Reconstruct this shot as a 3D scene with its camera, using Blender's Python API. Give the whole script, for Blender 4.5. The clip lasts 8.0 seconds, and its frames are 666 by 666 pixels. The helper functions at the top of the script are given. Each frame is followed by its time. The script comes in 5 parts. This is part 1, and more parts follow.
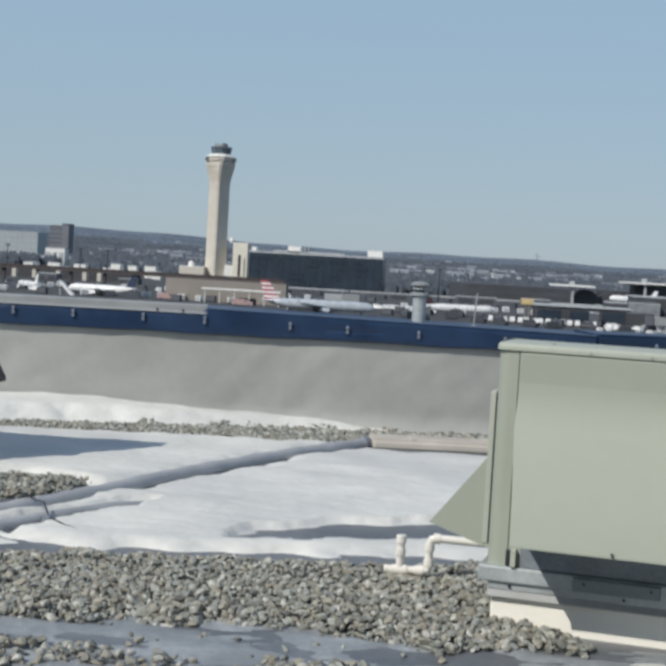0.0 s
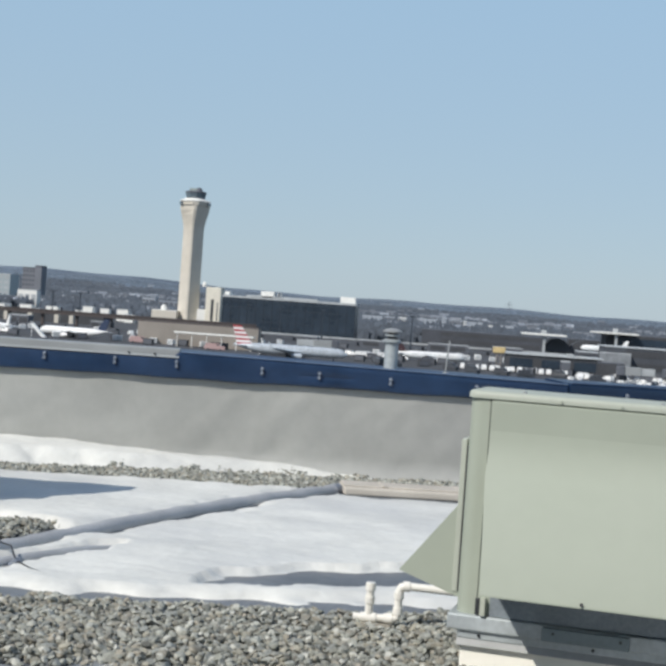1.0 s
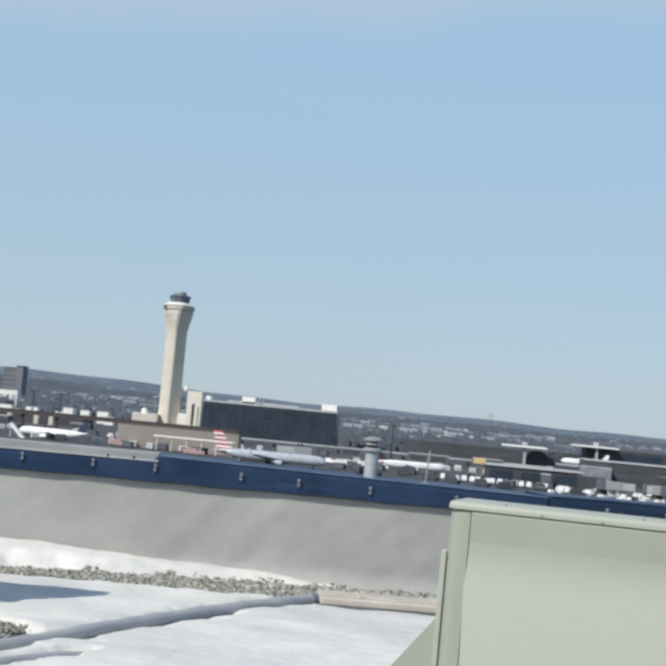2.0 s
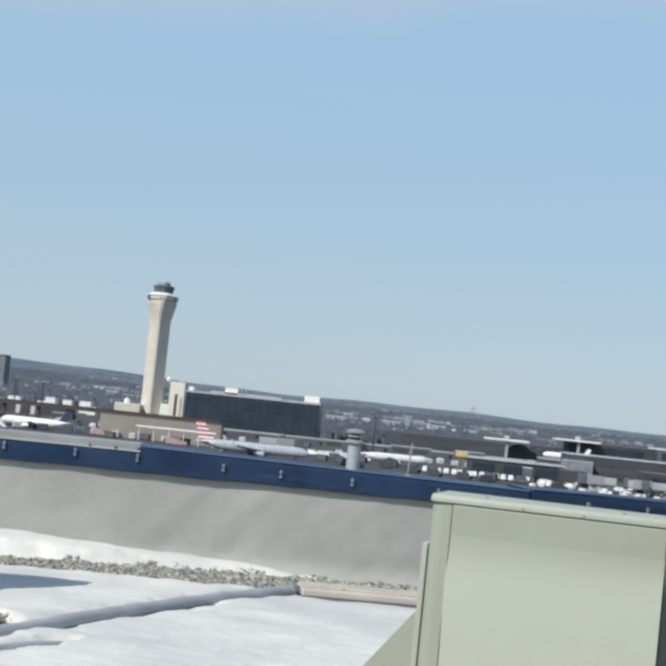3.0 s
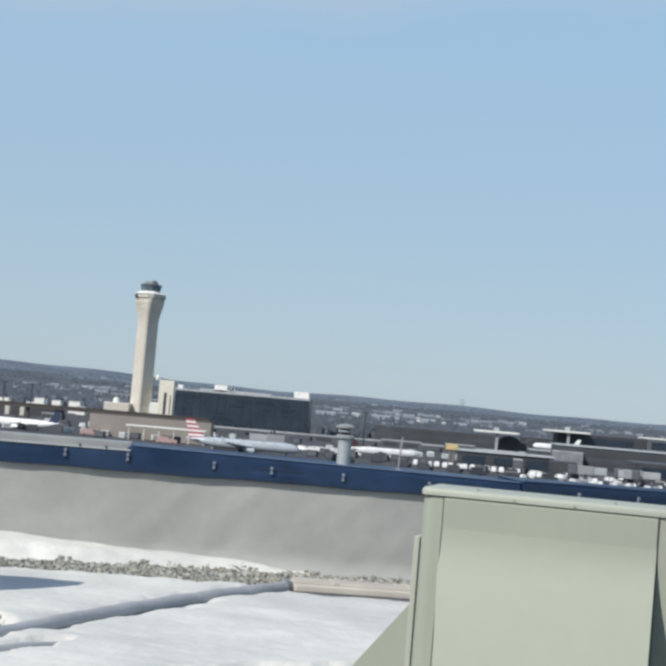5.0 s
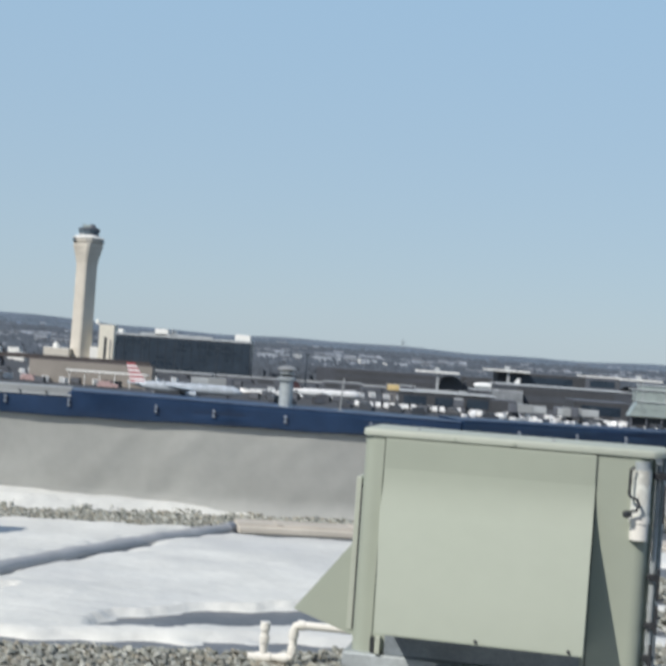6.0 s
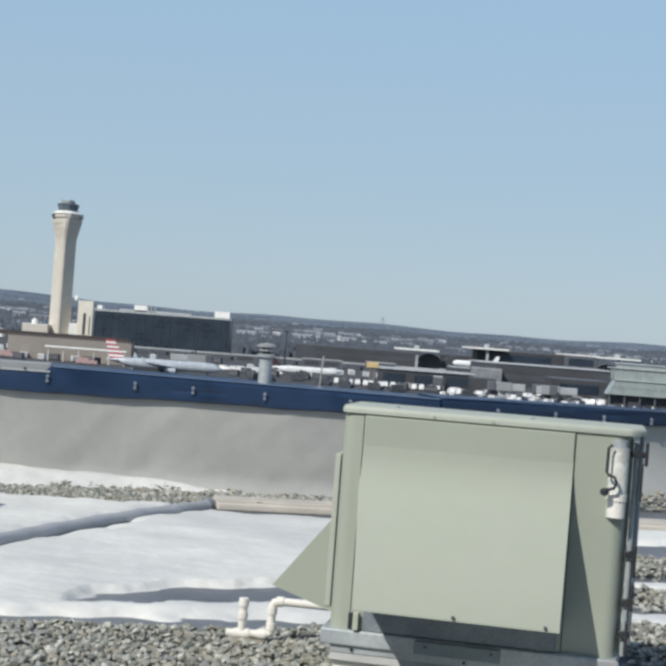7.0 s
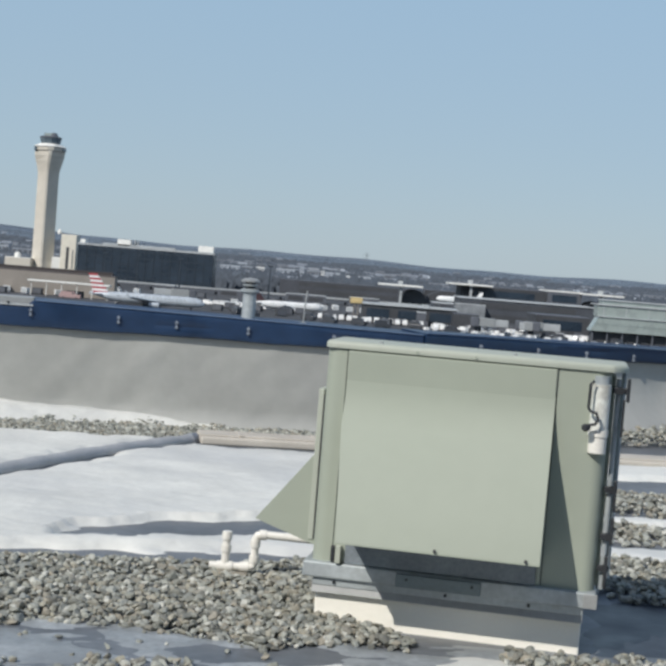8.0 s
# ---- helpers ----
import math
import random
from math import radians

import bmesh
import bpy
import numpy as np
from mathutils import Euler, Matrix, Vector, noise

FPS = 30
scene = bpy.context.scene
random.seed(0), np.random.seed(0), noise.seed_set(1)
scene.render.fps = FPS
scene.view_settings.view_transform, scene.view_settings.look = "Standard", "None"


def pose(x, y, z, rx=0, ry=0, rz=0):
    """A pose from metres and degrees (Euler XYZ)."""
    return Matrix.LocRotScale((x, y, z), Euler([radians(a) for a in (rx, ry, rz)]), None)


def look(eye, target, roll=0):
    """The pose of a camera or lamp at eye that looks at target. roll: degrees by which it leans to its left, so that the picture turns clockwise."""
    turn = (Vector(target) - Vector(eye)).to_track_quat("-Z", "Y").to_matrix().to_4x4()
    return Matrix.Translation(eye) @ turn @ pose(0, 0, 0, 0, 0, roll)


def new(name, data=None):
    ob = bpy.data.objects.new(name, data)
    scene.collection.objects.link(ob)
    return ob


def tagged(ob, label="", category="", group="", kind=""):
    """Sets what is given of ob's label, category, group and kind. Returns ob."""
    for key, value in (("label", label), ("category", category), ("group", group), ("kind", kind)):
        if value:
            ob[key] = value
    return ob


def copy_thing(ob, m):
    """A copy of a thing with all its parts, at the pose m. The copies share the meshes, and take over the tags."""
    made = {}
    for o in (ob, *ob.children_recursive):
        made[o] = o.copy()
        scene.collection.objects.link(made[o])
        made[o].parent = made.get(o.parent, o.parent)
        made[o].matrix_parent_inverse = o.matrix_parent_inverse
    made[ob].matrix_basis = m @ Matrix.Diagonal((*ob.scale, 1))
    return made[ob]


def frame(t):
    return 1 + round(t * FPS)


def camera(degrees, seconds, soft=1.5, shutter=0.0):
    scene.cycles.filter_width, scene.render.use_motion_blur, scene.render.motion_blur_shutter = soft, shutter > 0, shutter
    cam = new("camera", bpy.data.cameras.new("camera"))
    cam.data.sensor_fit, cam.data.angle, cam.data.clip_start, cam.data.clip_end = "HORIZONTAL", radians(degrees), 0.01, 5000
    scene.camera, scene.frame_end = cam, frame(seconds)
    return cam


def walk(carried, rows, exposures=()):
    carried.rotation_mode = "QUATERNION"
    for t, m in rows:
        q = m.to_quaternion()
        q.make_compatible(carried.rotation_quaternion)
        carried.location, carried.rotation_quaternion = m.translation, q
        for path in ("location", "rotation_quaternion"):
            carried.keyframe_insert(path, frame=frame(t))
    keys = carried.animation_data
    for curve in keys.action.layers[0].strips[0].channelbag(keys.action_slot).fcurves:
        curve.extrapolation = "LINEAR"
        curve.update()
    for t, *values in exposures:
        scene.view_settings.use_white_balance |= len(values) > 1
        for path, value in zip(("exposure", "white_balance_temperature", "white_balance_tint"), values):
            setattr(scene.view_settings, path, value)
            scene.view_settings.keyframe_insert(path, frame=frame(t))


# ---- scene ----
PATH = [
    (0.0, look((0, 0, 1.65), (-1.2105, 9.9135, 1.1426), 3.279)),
    (0.1, look((0, 0, 1.65), (-1.2350, 9.9149, 1.2390), 3.370)),
    (0.2, look((0, 0, 1.65), (-1.2718, 9.9142, 1.3468), 3.460)),
    (0.3, look((0, 0, 1.65), (-1.2820, 9.9151, 1.4311), 3.551)),
    (0.4, look((0, 0, 1.65), (-1.2594, 9.9191, 1.4923), 3.642)),
    (0.5, look((0, 0, 1.65), (-1.2135, 9.9249, 1.4936), 3.732)),
    (0.6, look((0, 0, 1.65), (-1.1669, 9.9304, 1.4881), 3.801)),
    (0.7, look((0, 0, 1.65), (-1.1201, 9.9358, 1.4916), 3.868)),
    (0.8, look((0, 0, 1.65), (-1.0661, 9.9416, 1.4830), 3.936)),
    (0.9, look((0, 0, 1.65), (-1.0245, 9.9457, 1.4672), 4.004)),
    (1.0, look((0, 0, 1.65), (-1.0361, 9.9447, 1.4805), 4.072)),
    (1.1, look((0, 0, 1.65), (-1.0600, 9.9434, 1.5724), 4.258)),
    (1.2, look((0, 0, 1.65), (-1.0673, 9.9421, 1.7764), 4.446)),
    (1.3, look((0, 0, 1.65), (-1.0894, 9.9346, 1.9924), 4.634)),
    (1.4, look((0, 0, 1.65), (-1.1178, 9.9227, 2.1888), 4.820)),
    (1.5, look((0, 0, 1.65), (-1.0590, 9.9284, 2.2034), 5.008)),
    (1.6, look((0, 0, 1.65), (-1.0736, 9.9229, 2.2696), 5.068)),
    (1.7, look((0, 0, 1.65), (-1.0522, 9.9262, 2.2527), 5.128)),
    (2.8, look((0, 0, 1.65), (-0.8567, 9.9450, 2.2533), 5.790)),
    (2.9, look((0, 0, 1.65), (-0.8661, 9.9457, 2.2270), 5.850)),
    (3.0, look((0, 0, 1.65), (-0.8466, 9.9485, 2.2064), 5.911)),
    (3.2, look((0, 0, 1.65), (-0.8881, 9.9456, 2.1938), 5.821)),
    (3.5, look((0, 0, 1.65), (-0.8996, 9.9409, 2.2578), 5.688)),
    (3.7, look((0, 0, 1.65), (-0.8935, 9.9422, 2.2459), 5.562)),
    (4.0, look((0, 0, 1.65), (-0.8828, 9.9455, 2.2048), 5.373)),
    (4.2, look((0, 0, 1.65), (-0.8720, 9.9492, 2.1536), 5.296)),
    (4.5, look((0, 0, 1.65), (-0.8430, 9.9499, 2.1874), 5.179)),
    (4.7, look((0, 0, 1.65), (-0.8067, 9.9531, 2.1840), 5.034)),
    (5.8, look((0, 0, 1.65), (-0.4850, 9.9742, 2.1785), 4.239)),
    (5.9, look((0, 0, 1.65), (-0.3942, 9.9868, 1.9802), 4.167)),
    (6.0, look((0, 0, 1.65), (-0.3094, 9.9941, 1.8018), 4.095)),
    (6.1, look((0, 0, 1.65), (-0.2470, 9.9969, 1.6846), 4.129)),
    (6.2, look((0, 0, 1.65), (-0.2256, 9.9973, 1.5988), 4.162)),
    (6.3, look((0, 0, 1.65), (-0.1927, 9.9977, 1.5576), 4.195)),
    (6.5, look((0, 0, 1.65), (-0.1793, 9.9982, 1.5897), 4.262)),
    (6.7, look((0, 0, 1.65), (-0.1716, 9.9985, 1.6326), 4.283)),
    (7.0, look((0, 0, 1.65), (-0.1526, 9.9988, 1.6511), 4.316)),
    (7.2, look((0, 0, 1.65), (-0.1393, 9.9990, 1.6720), 4.434)),
    (7.3, look((0, 0, 1.65), (-0.1173, 9.9993, 1.6620), 4.492)),
    (7.5, look((0, 0, 1.65), (-0.0871, 9.9992, 1.5634), 4.609)),
    (7.6, look((0, 0, 1.65), (-0.0665, 9.9975, 1.4385), 4.610)),
    (7.7, look((0, 0, 1.65), (-0.0302, 9.9944, 1.3182), 4.612)),
    (7.8, look((0, 0, 1.65), (-0.0172, 9.9912, 1.2320), 4.613)),
    (8.0, look((0, 0, 1.65), (-0.0014, 9.9899, 1.2000), 4.616)),
]
EXPOSURES = [(0.0, -0.06), (0.6, 0.0), (1.0, 0.15), (1.5, 0.22), (4.6, 0.2), (6.3, 0.14), (7.4, 0.12), (8.0, 0.05)]
cam = camera(26.7, 8.0, soft=3.4, shutter=0.4)
walk(cam, PATH, EXPOSURES)

# ---------- light ----------
SUN = Vector((-0.478, -0.575, 0.664)).normalized()
world = bpy.data.worlds.new("winter_sky")
scene.world = world
world.use_nodes = True
sky = world.node_tree.nodes.new("ShaderNodeTexSky")
sky.sky_type, sky.sun_disc = "NISHITA", False
sky.sun_elevation, sky.sun_rotation = math.asin(SUN.z), math.atan2(SUN.x, SUN.y)
sky.air_density, sky.dust_density, sky.ozone_density = 1.0, 0.35, 1.6
haze = world.node_tree.nodes.new("ShaderNodeMix")  # thin high haze evens the clear sky out
haze.data_type = "RGBA"
tint = world.node_tree.nodes.new("ShaderNodeMix")  # paler towards the horizon, bluer above
tint.data_type = "RGBA"
tint.inputs[6].default_value, tint.inputs[7].default_value = (3.24, 4.16, 4.95, 1), (2.82, 4.38, 5.98, 1)
climb = world.node_tree.nodes.new("ShaderNodeMapRange")
for i, v in zip((1, 2, 3, 4), (0.0, 0.3, 0.0, 1.0)):
    climb.inputs[i].default_value = v
world.node_tree.links.new(climb.outputs[0], tint.inputs[0])
veil = world.node_tree.nodes.new("ShaderNodeMix")  # a torn veil of high cloud above
veil.data_type = "RGBA"
veil.inputs[7].default_value = (4.2, 4.75, 5.35, 1)
lean = world.node_tree.nodes.new("ShaderNodeVectorMath")
lean.operation = "DOT_PRODUCT"
lean.inputs[1].default_value = (-0.1, 0.0, 1.0)
wisp = world.node_tree.nodes.new("ShaderNodeTexNoise")
wisp.inputs["Scale"].default_value, wisp.inputs["Detail"].default_value = 7.0, 4.0
torn = world.node_tree.nodes.new("ShaderNodeMath")
torn.operation = "MULTIPLY_ADD"
torn.inputs[1].default_value = 0.05
cover = world.node_tree.nodes.new("ShaderNodeMapRange")
cover.interpolation_type = "SMOOTHSTEP"
for i, v in zip((1, 2, 3, 4), (0.288, 0.328, 0.0, 0.55)):
    cover.inputs[i].default_value = v
world.node_tree.links.new(wisp.outputs[0], torn.inputs[0])
world.node_tree.links.new(lean.outputs["Value"], torn.inputs[2])
world.node_tree.links.new(torn.outputs[0], cover.inputs[0])
world.node_tree.links.new(cover.outputs[0], veil.inputs[0])
world.node_tree.links.new(tint.outputs[2], veil.inputs[6])
world.node_tree.links.new(veil.outputs[2], haze.inputs[7])
height = world.node_tree.nodes.new("ShaderNodeSeparateXYZ")
thin = world.node_tree.nodes.new("ShaderNodeMapRange")  # the haze thins out towards the zenith
thin.interpolation_type = "SMOOTHSTEP"
for i, v in zip((1, 2, 3, 4), (0.25, 0.8, 0.86, 0.1)):
    thin.inputs[i].default_value = v
aim = world.node_tree.nodes.new("ShaderNodeTexCoord").outputs["Generated"]
for socket in (height.inputs[0], lean.inputs[0], wisp.inputs["Vector"]):
    world.node_tree.links.new(aim, socket)
world.node_tree.links.new(height.outputs[2], thin.inputs[0])
world.node_tree.links.new(height.outputs[2], climb.inputs[0])
world.node_tree.links.new(thin.outputs[0], haze.inputs[0])
world.node_tree.links.new(sky.outputs[0], haze.inputs[6])
world.node_tree.links.new(haze.outputs[2], world.node_tree.nodes["Background"].inputs[0])
world.node_tree.nodes["Background"].inputs[1].default_value = 0.11
lamp = bpy.data.lights.new("sun", "SUN")
lamp.energy, lamp.angle, lamp.color = 3.45, radians(0.53), (1.0, 0.95, 0.87)
new("sun", lamp).matrix_world = look(SUN * 50, (0, 0, 0))


# ---------- materials ----------
def paint(name, colour, rough=0.6, metal=0.0, vary=0.12, scale=6.0, bump=0.0, fine=60.0, dirt=None, amount=0.35, island=False, stones=None):
    """A surface with mottling at two scales, optional stains of another colour and fine relief."""
    m = bpy.data.materials.new(name)
    m.use_nodes = True
    n, l = m.node_tree.nodes, m.node_tree.links
    b = n["Principled BSDF"]
    b.inputs["Metallic"].default_value = metal
    at = n.new("ShaderNodeTexCoord").outputs["Object"]

    def cloud(size, detail):
        t = n.new("ShaderNodeTexNoise")
        t.inputs["Scale"].default_value, t.inputs["Detail"].default_value = size, detail
        l.new(at, t.inputs["Vector"])
        return t.outputs[0]

    def span(value, low, high, start=0.3, stop=0.7):
        r = n.new("ShaderNodeMapRange")
        for i, v in zip((1, 2, 3, 4), (start, stop, low, high)):
            r.inputs[i].default_value = v
        l.new(value, r.inputs[0])
        return r.outputs[0]

    def scaled(value, colour_in):
        mix = n.new("ShaderNodeMix")
        mix.data_type, mix.blend_type = "RGBA", "MULTIPLY"
        mix.inputs[0].default_value = 1.0
        l.new(colour_in, mix.inputs[6]), l.new(value, mix.inputs[7])
        return mix.outputs[2]

    base = n.new("ShaderNodeRGB")
    base.outputs[0].default_value = (*colour, 1)
    big = cloud(scale, 4)
    out = scaled(span(big, 1 - vary, 1 + vary), base.outputs[0])
    out = scaled(span(cloud(fine, 3), 1 - vary * 0.6, 1 + vary * 0.6), out)
    if island:
        g = n.new("ShaderNodeNewGeometry")
        out = scaled(span(g.outputs["Random Per Island"], 1 - island, 1 + island, 0, 1), out)
    if stones:  # one of several colours for each loose piece
        pick = n.new("ShaderNodeValToRGB")
        pick.color_ramp.interpolation = "CONSTANT"
        while len(pick.color_ramp.elements) < len(stones):
            pick.color_ramp.elements.new(0.5)
        for k, (e, c) in enumerate(zip(pick.color_ramp.elements, stones)):
            e.position, e.color = k / len(stones), (*c, 1)
        l.new(n.new("ShaderNodeNewGeometry").outputs["Random Per Island"], pick.inputs[0])
        out = scaled(span(big, 1 - vary, 1 + vary), pick.outputs[0])
        out = scaled(span(cloud(fine, 3), 1 - vary, 1 + vary), out)
    if dirt:
        mix = n.new("ShaderNodeMix")
        mix.data_type = "RGBA"
        l.new(span(cloud(scale * 0.37, 6), 0, amount, 0.45, 0.7), mix.inputs[0])
        l.new(out, mix.inputs[6])
        mix.inputs[7].default_value = (*dirt, 1)
        out = mix.outputs[2]
    l.new(out, b.inputs["Base Color"])
    l.new(span(big, max(rough - 0.1, 0.02), min(rough + 0.1, 1)), b.inputs["Roughness"])
    if bump:
        r = n.new("ShaderNodeBump")
        r.inputs["Strength"].default_value, r.inputs["Distance"].default_value = bump, 0.02
        l.new(cloud(fine * 0.5, 5), r.inputs["Height"]), l.new(r.outputs[0], b.inputs["Normal"])
    return m


SAGE = paint("sage_enamel", (0.35, 0.385, 0.32), 0.66, vary=0.025, scale=1.2, fine=12, dirt=(0.31, 0.335, 0.28), amount=0.3)
SAGE_LID = paint("sage_lid", (0.42, 0.45, 0.385), 0.6, vary=0.05, scale=2.5, fine=25)
GALV = paint("galvanised_steel", (0.43, 0.47, 0.485), 0.55, 0.3, vary=0.14, scale=5, fine=40, dirt=(0.26, 0.29, 0.31))
CREAM = paint("cream_membrane", (0.95, 0.925, 0.84), 0.7, vary=0.02, scale=4, bump=0.1, dirt=(0.82, 0.77, 0.66), amount=0.12)
DARK = paint("dark_metal", (0.028, 0.031, 0.036), 0.5, vary=0.2)
PVC = paint("white_pvc", (0.82, 0.8, 0.74), 0.35, vary=0.05, scale=8)
PVC_OLD = paint("weathered_white_plastic", (0.72, 0.735, 0.69), 0.5, vary=0.14, scale=34, dirt=(0.36, 0.35, 0.31), amount=0.8)
MEMBRANE = paint("grey_wall_membrane", (0.376, 0.379, 0.358), 0.5, vary=0.07, scale=0.9, fine=9, dirt=(0.3, 0.3, 0.295), amount=0.35)
WET = paint("wet_slush_roof", (0.155, 0.168, 0.185), 0.45, vary=0.25, scale=2.2, fine=14, bump=0.25, dirt=(0.06, 0.068, 0.08), amount=0.6)
SLUSH = paint("grey_slush", (0.3, 0.322, 0.335), 0.4, vary=0.25, scale=4, fine=26, bump=0.4, dirt=(0.19, 0.207, 0.22), amount=0.8)
BACK_WALL = paint("grey_brown_stucco", (0.16, 0.15, 0.14), 0.85, vary=0.12, scale=1.5, bump=0.2)
RIDGE = paint("grey_ridge_membrane", (0.4, 0.408, 0.42), 0.55, vary=0.14, scale=3, bump=0.15)
BEIGE = paint("beige_curb_membrane", (0.52, 0.48, 0.42), 0.65, vary=0.08, scale=3, bump=0.1, dirt=(0.4, 0.36, 0.3))
SNOW = paint("old_snow", (0.71, 0.708, 0.665), 0.6, vary=0.08, scale=1.6, fine=16, bump=0.55, dirt=(0.52, 0.53, 0.53), amount=0.7)
STONE = paint("river_gravel", (0.3, 0.29, 0.26), 0.8, vary=0.13, scale=30, fine=120, bump=0.2, stones=[
    (0.165, 0.168, 0.15), (0.305, 0.31, 0.272), (0.25, 0.258, 0.235), (0.345, 0.33, 0.27), (0.21, 0.215, 0.19), (0.41, 0.415, 0.37), (0.285, 0.272, 0.225),
    (0.275, 0.288, 0.268), (0.325, 0.3, 0.245), (0.22, 0.213, 0.182), (0.365, 0.375, 0.335), (0.5, 0.5, 0.45), (0.255, 0.262, 0.228)])
BLUE = paint("blue_coping_metal", (0.012, 0.034, 0.084), 0.42, vary=0.22, scale=1.5, fine=8, dirt=(0.009, 0.02, 0.05), amount=0.7)
# Paler blue paints the highlight along the coping's top edge.
EDGE_HIGHLIGHT = paint("coping_edge_highlight", (0.11, 0.16, 0.25), 0.4, vary=0.1)
PALE = paint("pale_grey_metal", (0.34, 0.35, 0.35), 0.45, 0.2, vary=0.1, scale=3)
CLIP = paint("zinc_clip", (0.22, 0.25, 0.3), 0.5, 0.2, vary=0.15, scale=20)
# Rust brown of the far hood, darkened because that side lies in shade.
SHADED_RUST = paint("shaded_rust_hood", (0.07, 0.045, 0.04), 0.6, vary=0.2)

CONCRETE = paint("tower_concrete", (0.58, 0.54, 0.47), 0.85, vary=0.07, scale=0.12, fine=1.2, dirt=(0.42, 0.38, 0.31), amount=0.3)
CREAM_CLAD = paint("cream_cladding", (0.72, 0.68, 0.58), 0.7, vary=0.06, scale=0.3, fine=3)
WHITE = paint("white_cladding", (0.78, 0.77, 0.73), 0.6, vary=0.06, scale=0.3, fine=3)
CAB_GLASS = paint("cab_glass", (0.13, 0.17, 0.2), 0.12, vary=0.2, scale=0.5)
# Office darks lifted towards blue, distance haze put into the colour.
CURTAIN = paint("hazy_curtain_glass", (0.025, 0.038, 0.056), 0.3, vary=0.25, scale=0.08, fine=0.6)
MULLION = paint("hazy_mullion", (0.03, 0.042, 0.058), 0.5, vary=0.1)
ROOF_GREY = paint("pale_roof", (0.4, 0.42, 0.43), 0.7, vary=0.15, scale=0.15, fine=2)
TAN = paint("tan_brick_wall", (0.275, 0.248, 0.22), 0.85, vary=0.12, scale=0.1, fine=1.5, dirt=(0.19, 0.17, 0.155))
BROWN = paint("dark_brown_steel", (0.075, 0.062, 0.06), 0.7, vary=0.2, scale=0.3)
APRON = paint("apron_concrete", (0.062, 0.064, 0.07), 0.85, vary=0.2, scale=0.03, fine=0.4, dirt=(0.055, 0.053, 0.052), amount=0.7)
# Blue distance haze is mixed into these hill and woods colours, palest farthest.
FAR_WOODS = paint("hazy_ridge_woods", (0.113, 0.147, 0.19), 0.95, vary=0.2, scale=0.006, fine=0.05, island=0.1)
WOODS = paint("hazy_winter_woods", (0.074, 0.09, 0.115), 0.95, vary=0.25, scale=0.01, fine=0.08, dirt=(0.115, 0.135, 0.16), amount=0.6, island=0.15)
HILL = paint("hazy_wooded_hill", (0.115, 0.148, 0.192), 0.95, vary=0.3, scale=0.006, fine=0.05, dirt=(0.16, 0.17, 0.19), amount=0.5)
# Town walls lean to blue grey, distance haze put into their colour.
HOUSE = paint("hazy_town_walls", (0.185, 0.205, 0.235), 0.85, vary=0.25, scale=0.05, fine=0.5, island=0.35)
HOUSE_PALE = paint("hazy_pale_town_walls", (0.34, 0.37, 0.41), 0.8, vary=0.12, scale=0.05, fine=0.5, island=0.25)
ASPHALT_ROOF = paint("dark_hall_walls", (0.055, 0.058, 0.065), 0.75, vary=0.25, scale=0.1, fine=1)
SLATE = paint("slate_hall_walls", (0.066, 0.073, 0.087), 0.75, vary=0.2, scale=0.1, fine=1)
MID_GREY = paint("grey_hall_walls", (0.1, 0.108, 0.127), 0.7, vary=0.15, scale=0.12, fine=1)
GREEN_GLASS = paint("pale_green_glazing", (0.3, 0.345, 0.33), 0.3, vary=0.1, scale=0.2, fine=1.5)
YELLOW = paint("faded_yellow_panel", (0.56, 0.43, 0.21), 0.6, vary=0.12, scale=0.5)
PLANE_WHITE = paint("aircraft_white", (0.8, 0.8, 0.79), 0.3, vary=0.04, scale=0.3)
PLANE_GREY = paint("aircraft_silver", (0.5, 0.54, 0.58), 0.3, 0.15, vary=0.06, scale=0.3)
RED = paint("tail_red", (0.42, 0.085, 0.095), 0.4, vary=0.08)
NAVY = paint("tail_navy", (0.03, 0.045, 0.09), 0.4, vary=0.1)
MAROON = paint("tail_maroon", (0.06, 0.03, 0.034), 0.5, vary=0.1)
CAR_DARK = paint("vehicle_dark", (0.06, 0.065, 0.075), 0.3, vary=0.2)
# Brick lightened and greyed, with distance haze put into its colour.
HAZY_BRICK = paint("hazy_brick_highrise", (0.18, 0.19, 0.215), 0.8, vary=0.1, scale=0.05, fine=0.6)
BLUE_BLOCK = paint("pale_blue_block", (0.34, 0.39, 0.405), 0.6, vary=0.08, scale=0.05, fine=0.5)


# ---------- mesh helpers ----------
def mesh_of(name, bm, material):
    for f in bm.faces:
        f.smooth = False
    me = bpy.data.meshes.new(name)
    bm.normal_update()
    bm.to_mesh(me)
    bm.free()
    me.materials.append(material)
    return me


def smooth(ob, angle=40):
    me = ob.data
    for p in me.polygons:
        p.use_smooth = True
    me.set_sharp_from_angle(angle=radians(angle))
    return ob


def part(name, bm, material, parent=None, label=""):
    ob = new(name, mesh_of(name, bm, material))
    ob.parent = parent
    return tagged(ob, label) if label else ob


def thing(name, m, label, category, group="", kind=""):
    ob = new(name)
    ob.matrix_world = m
    ob.empty_display_size = 0.2
    return tagged(ob, label, category, group, kind)


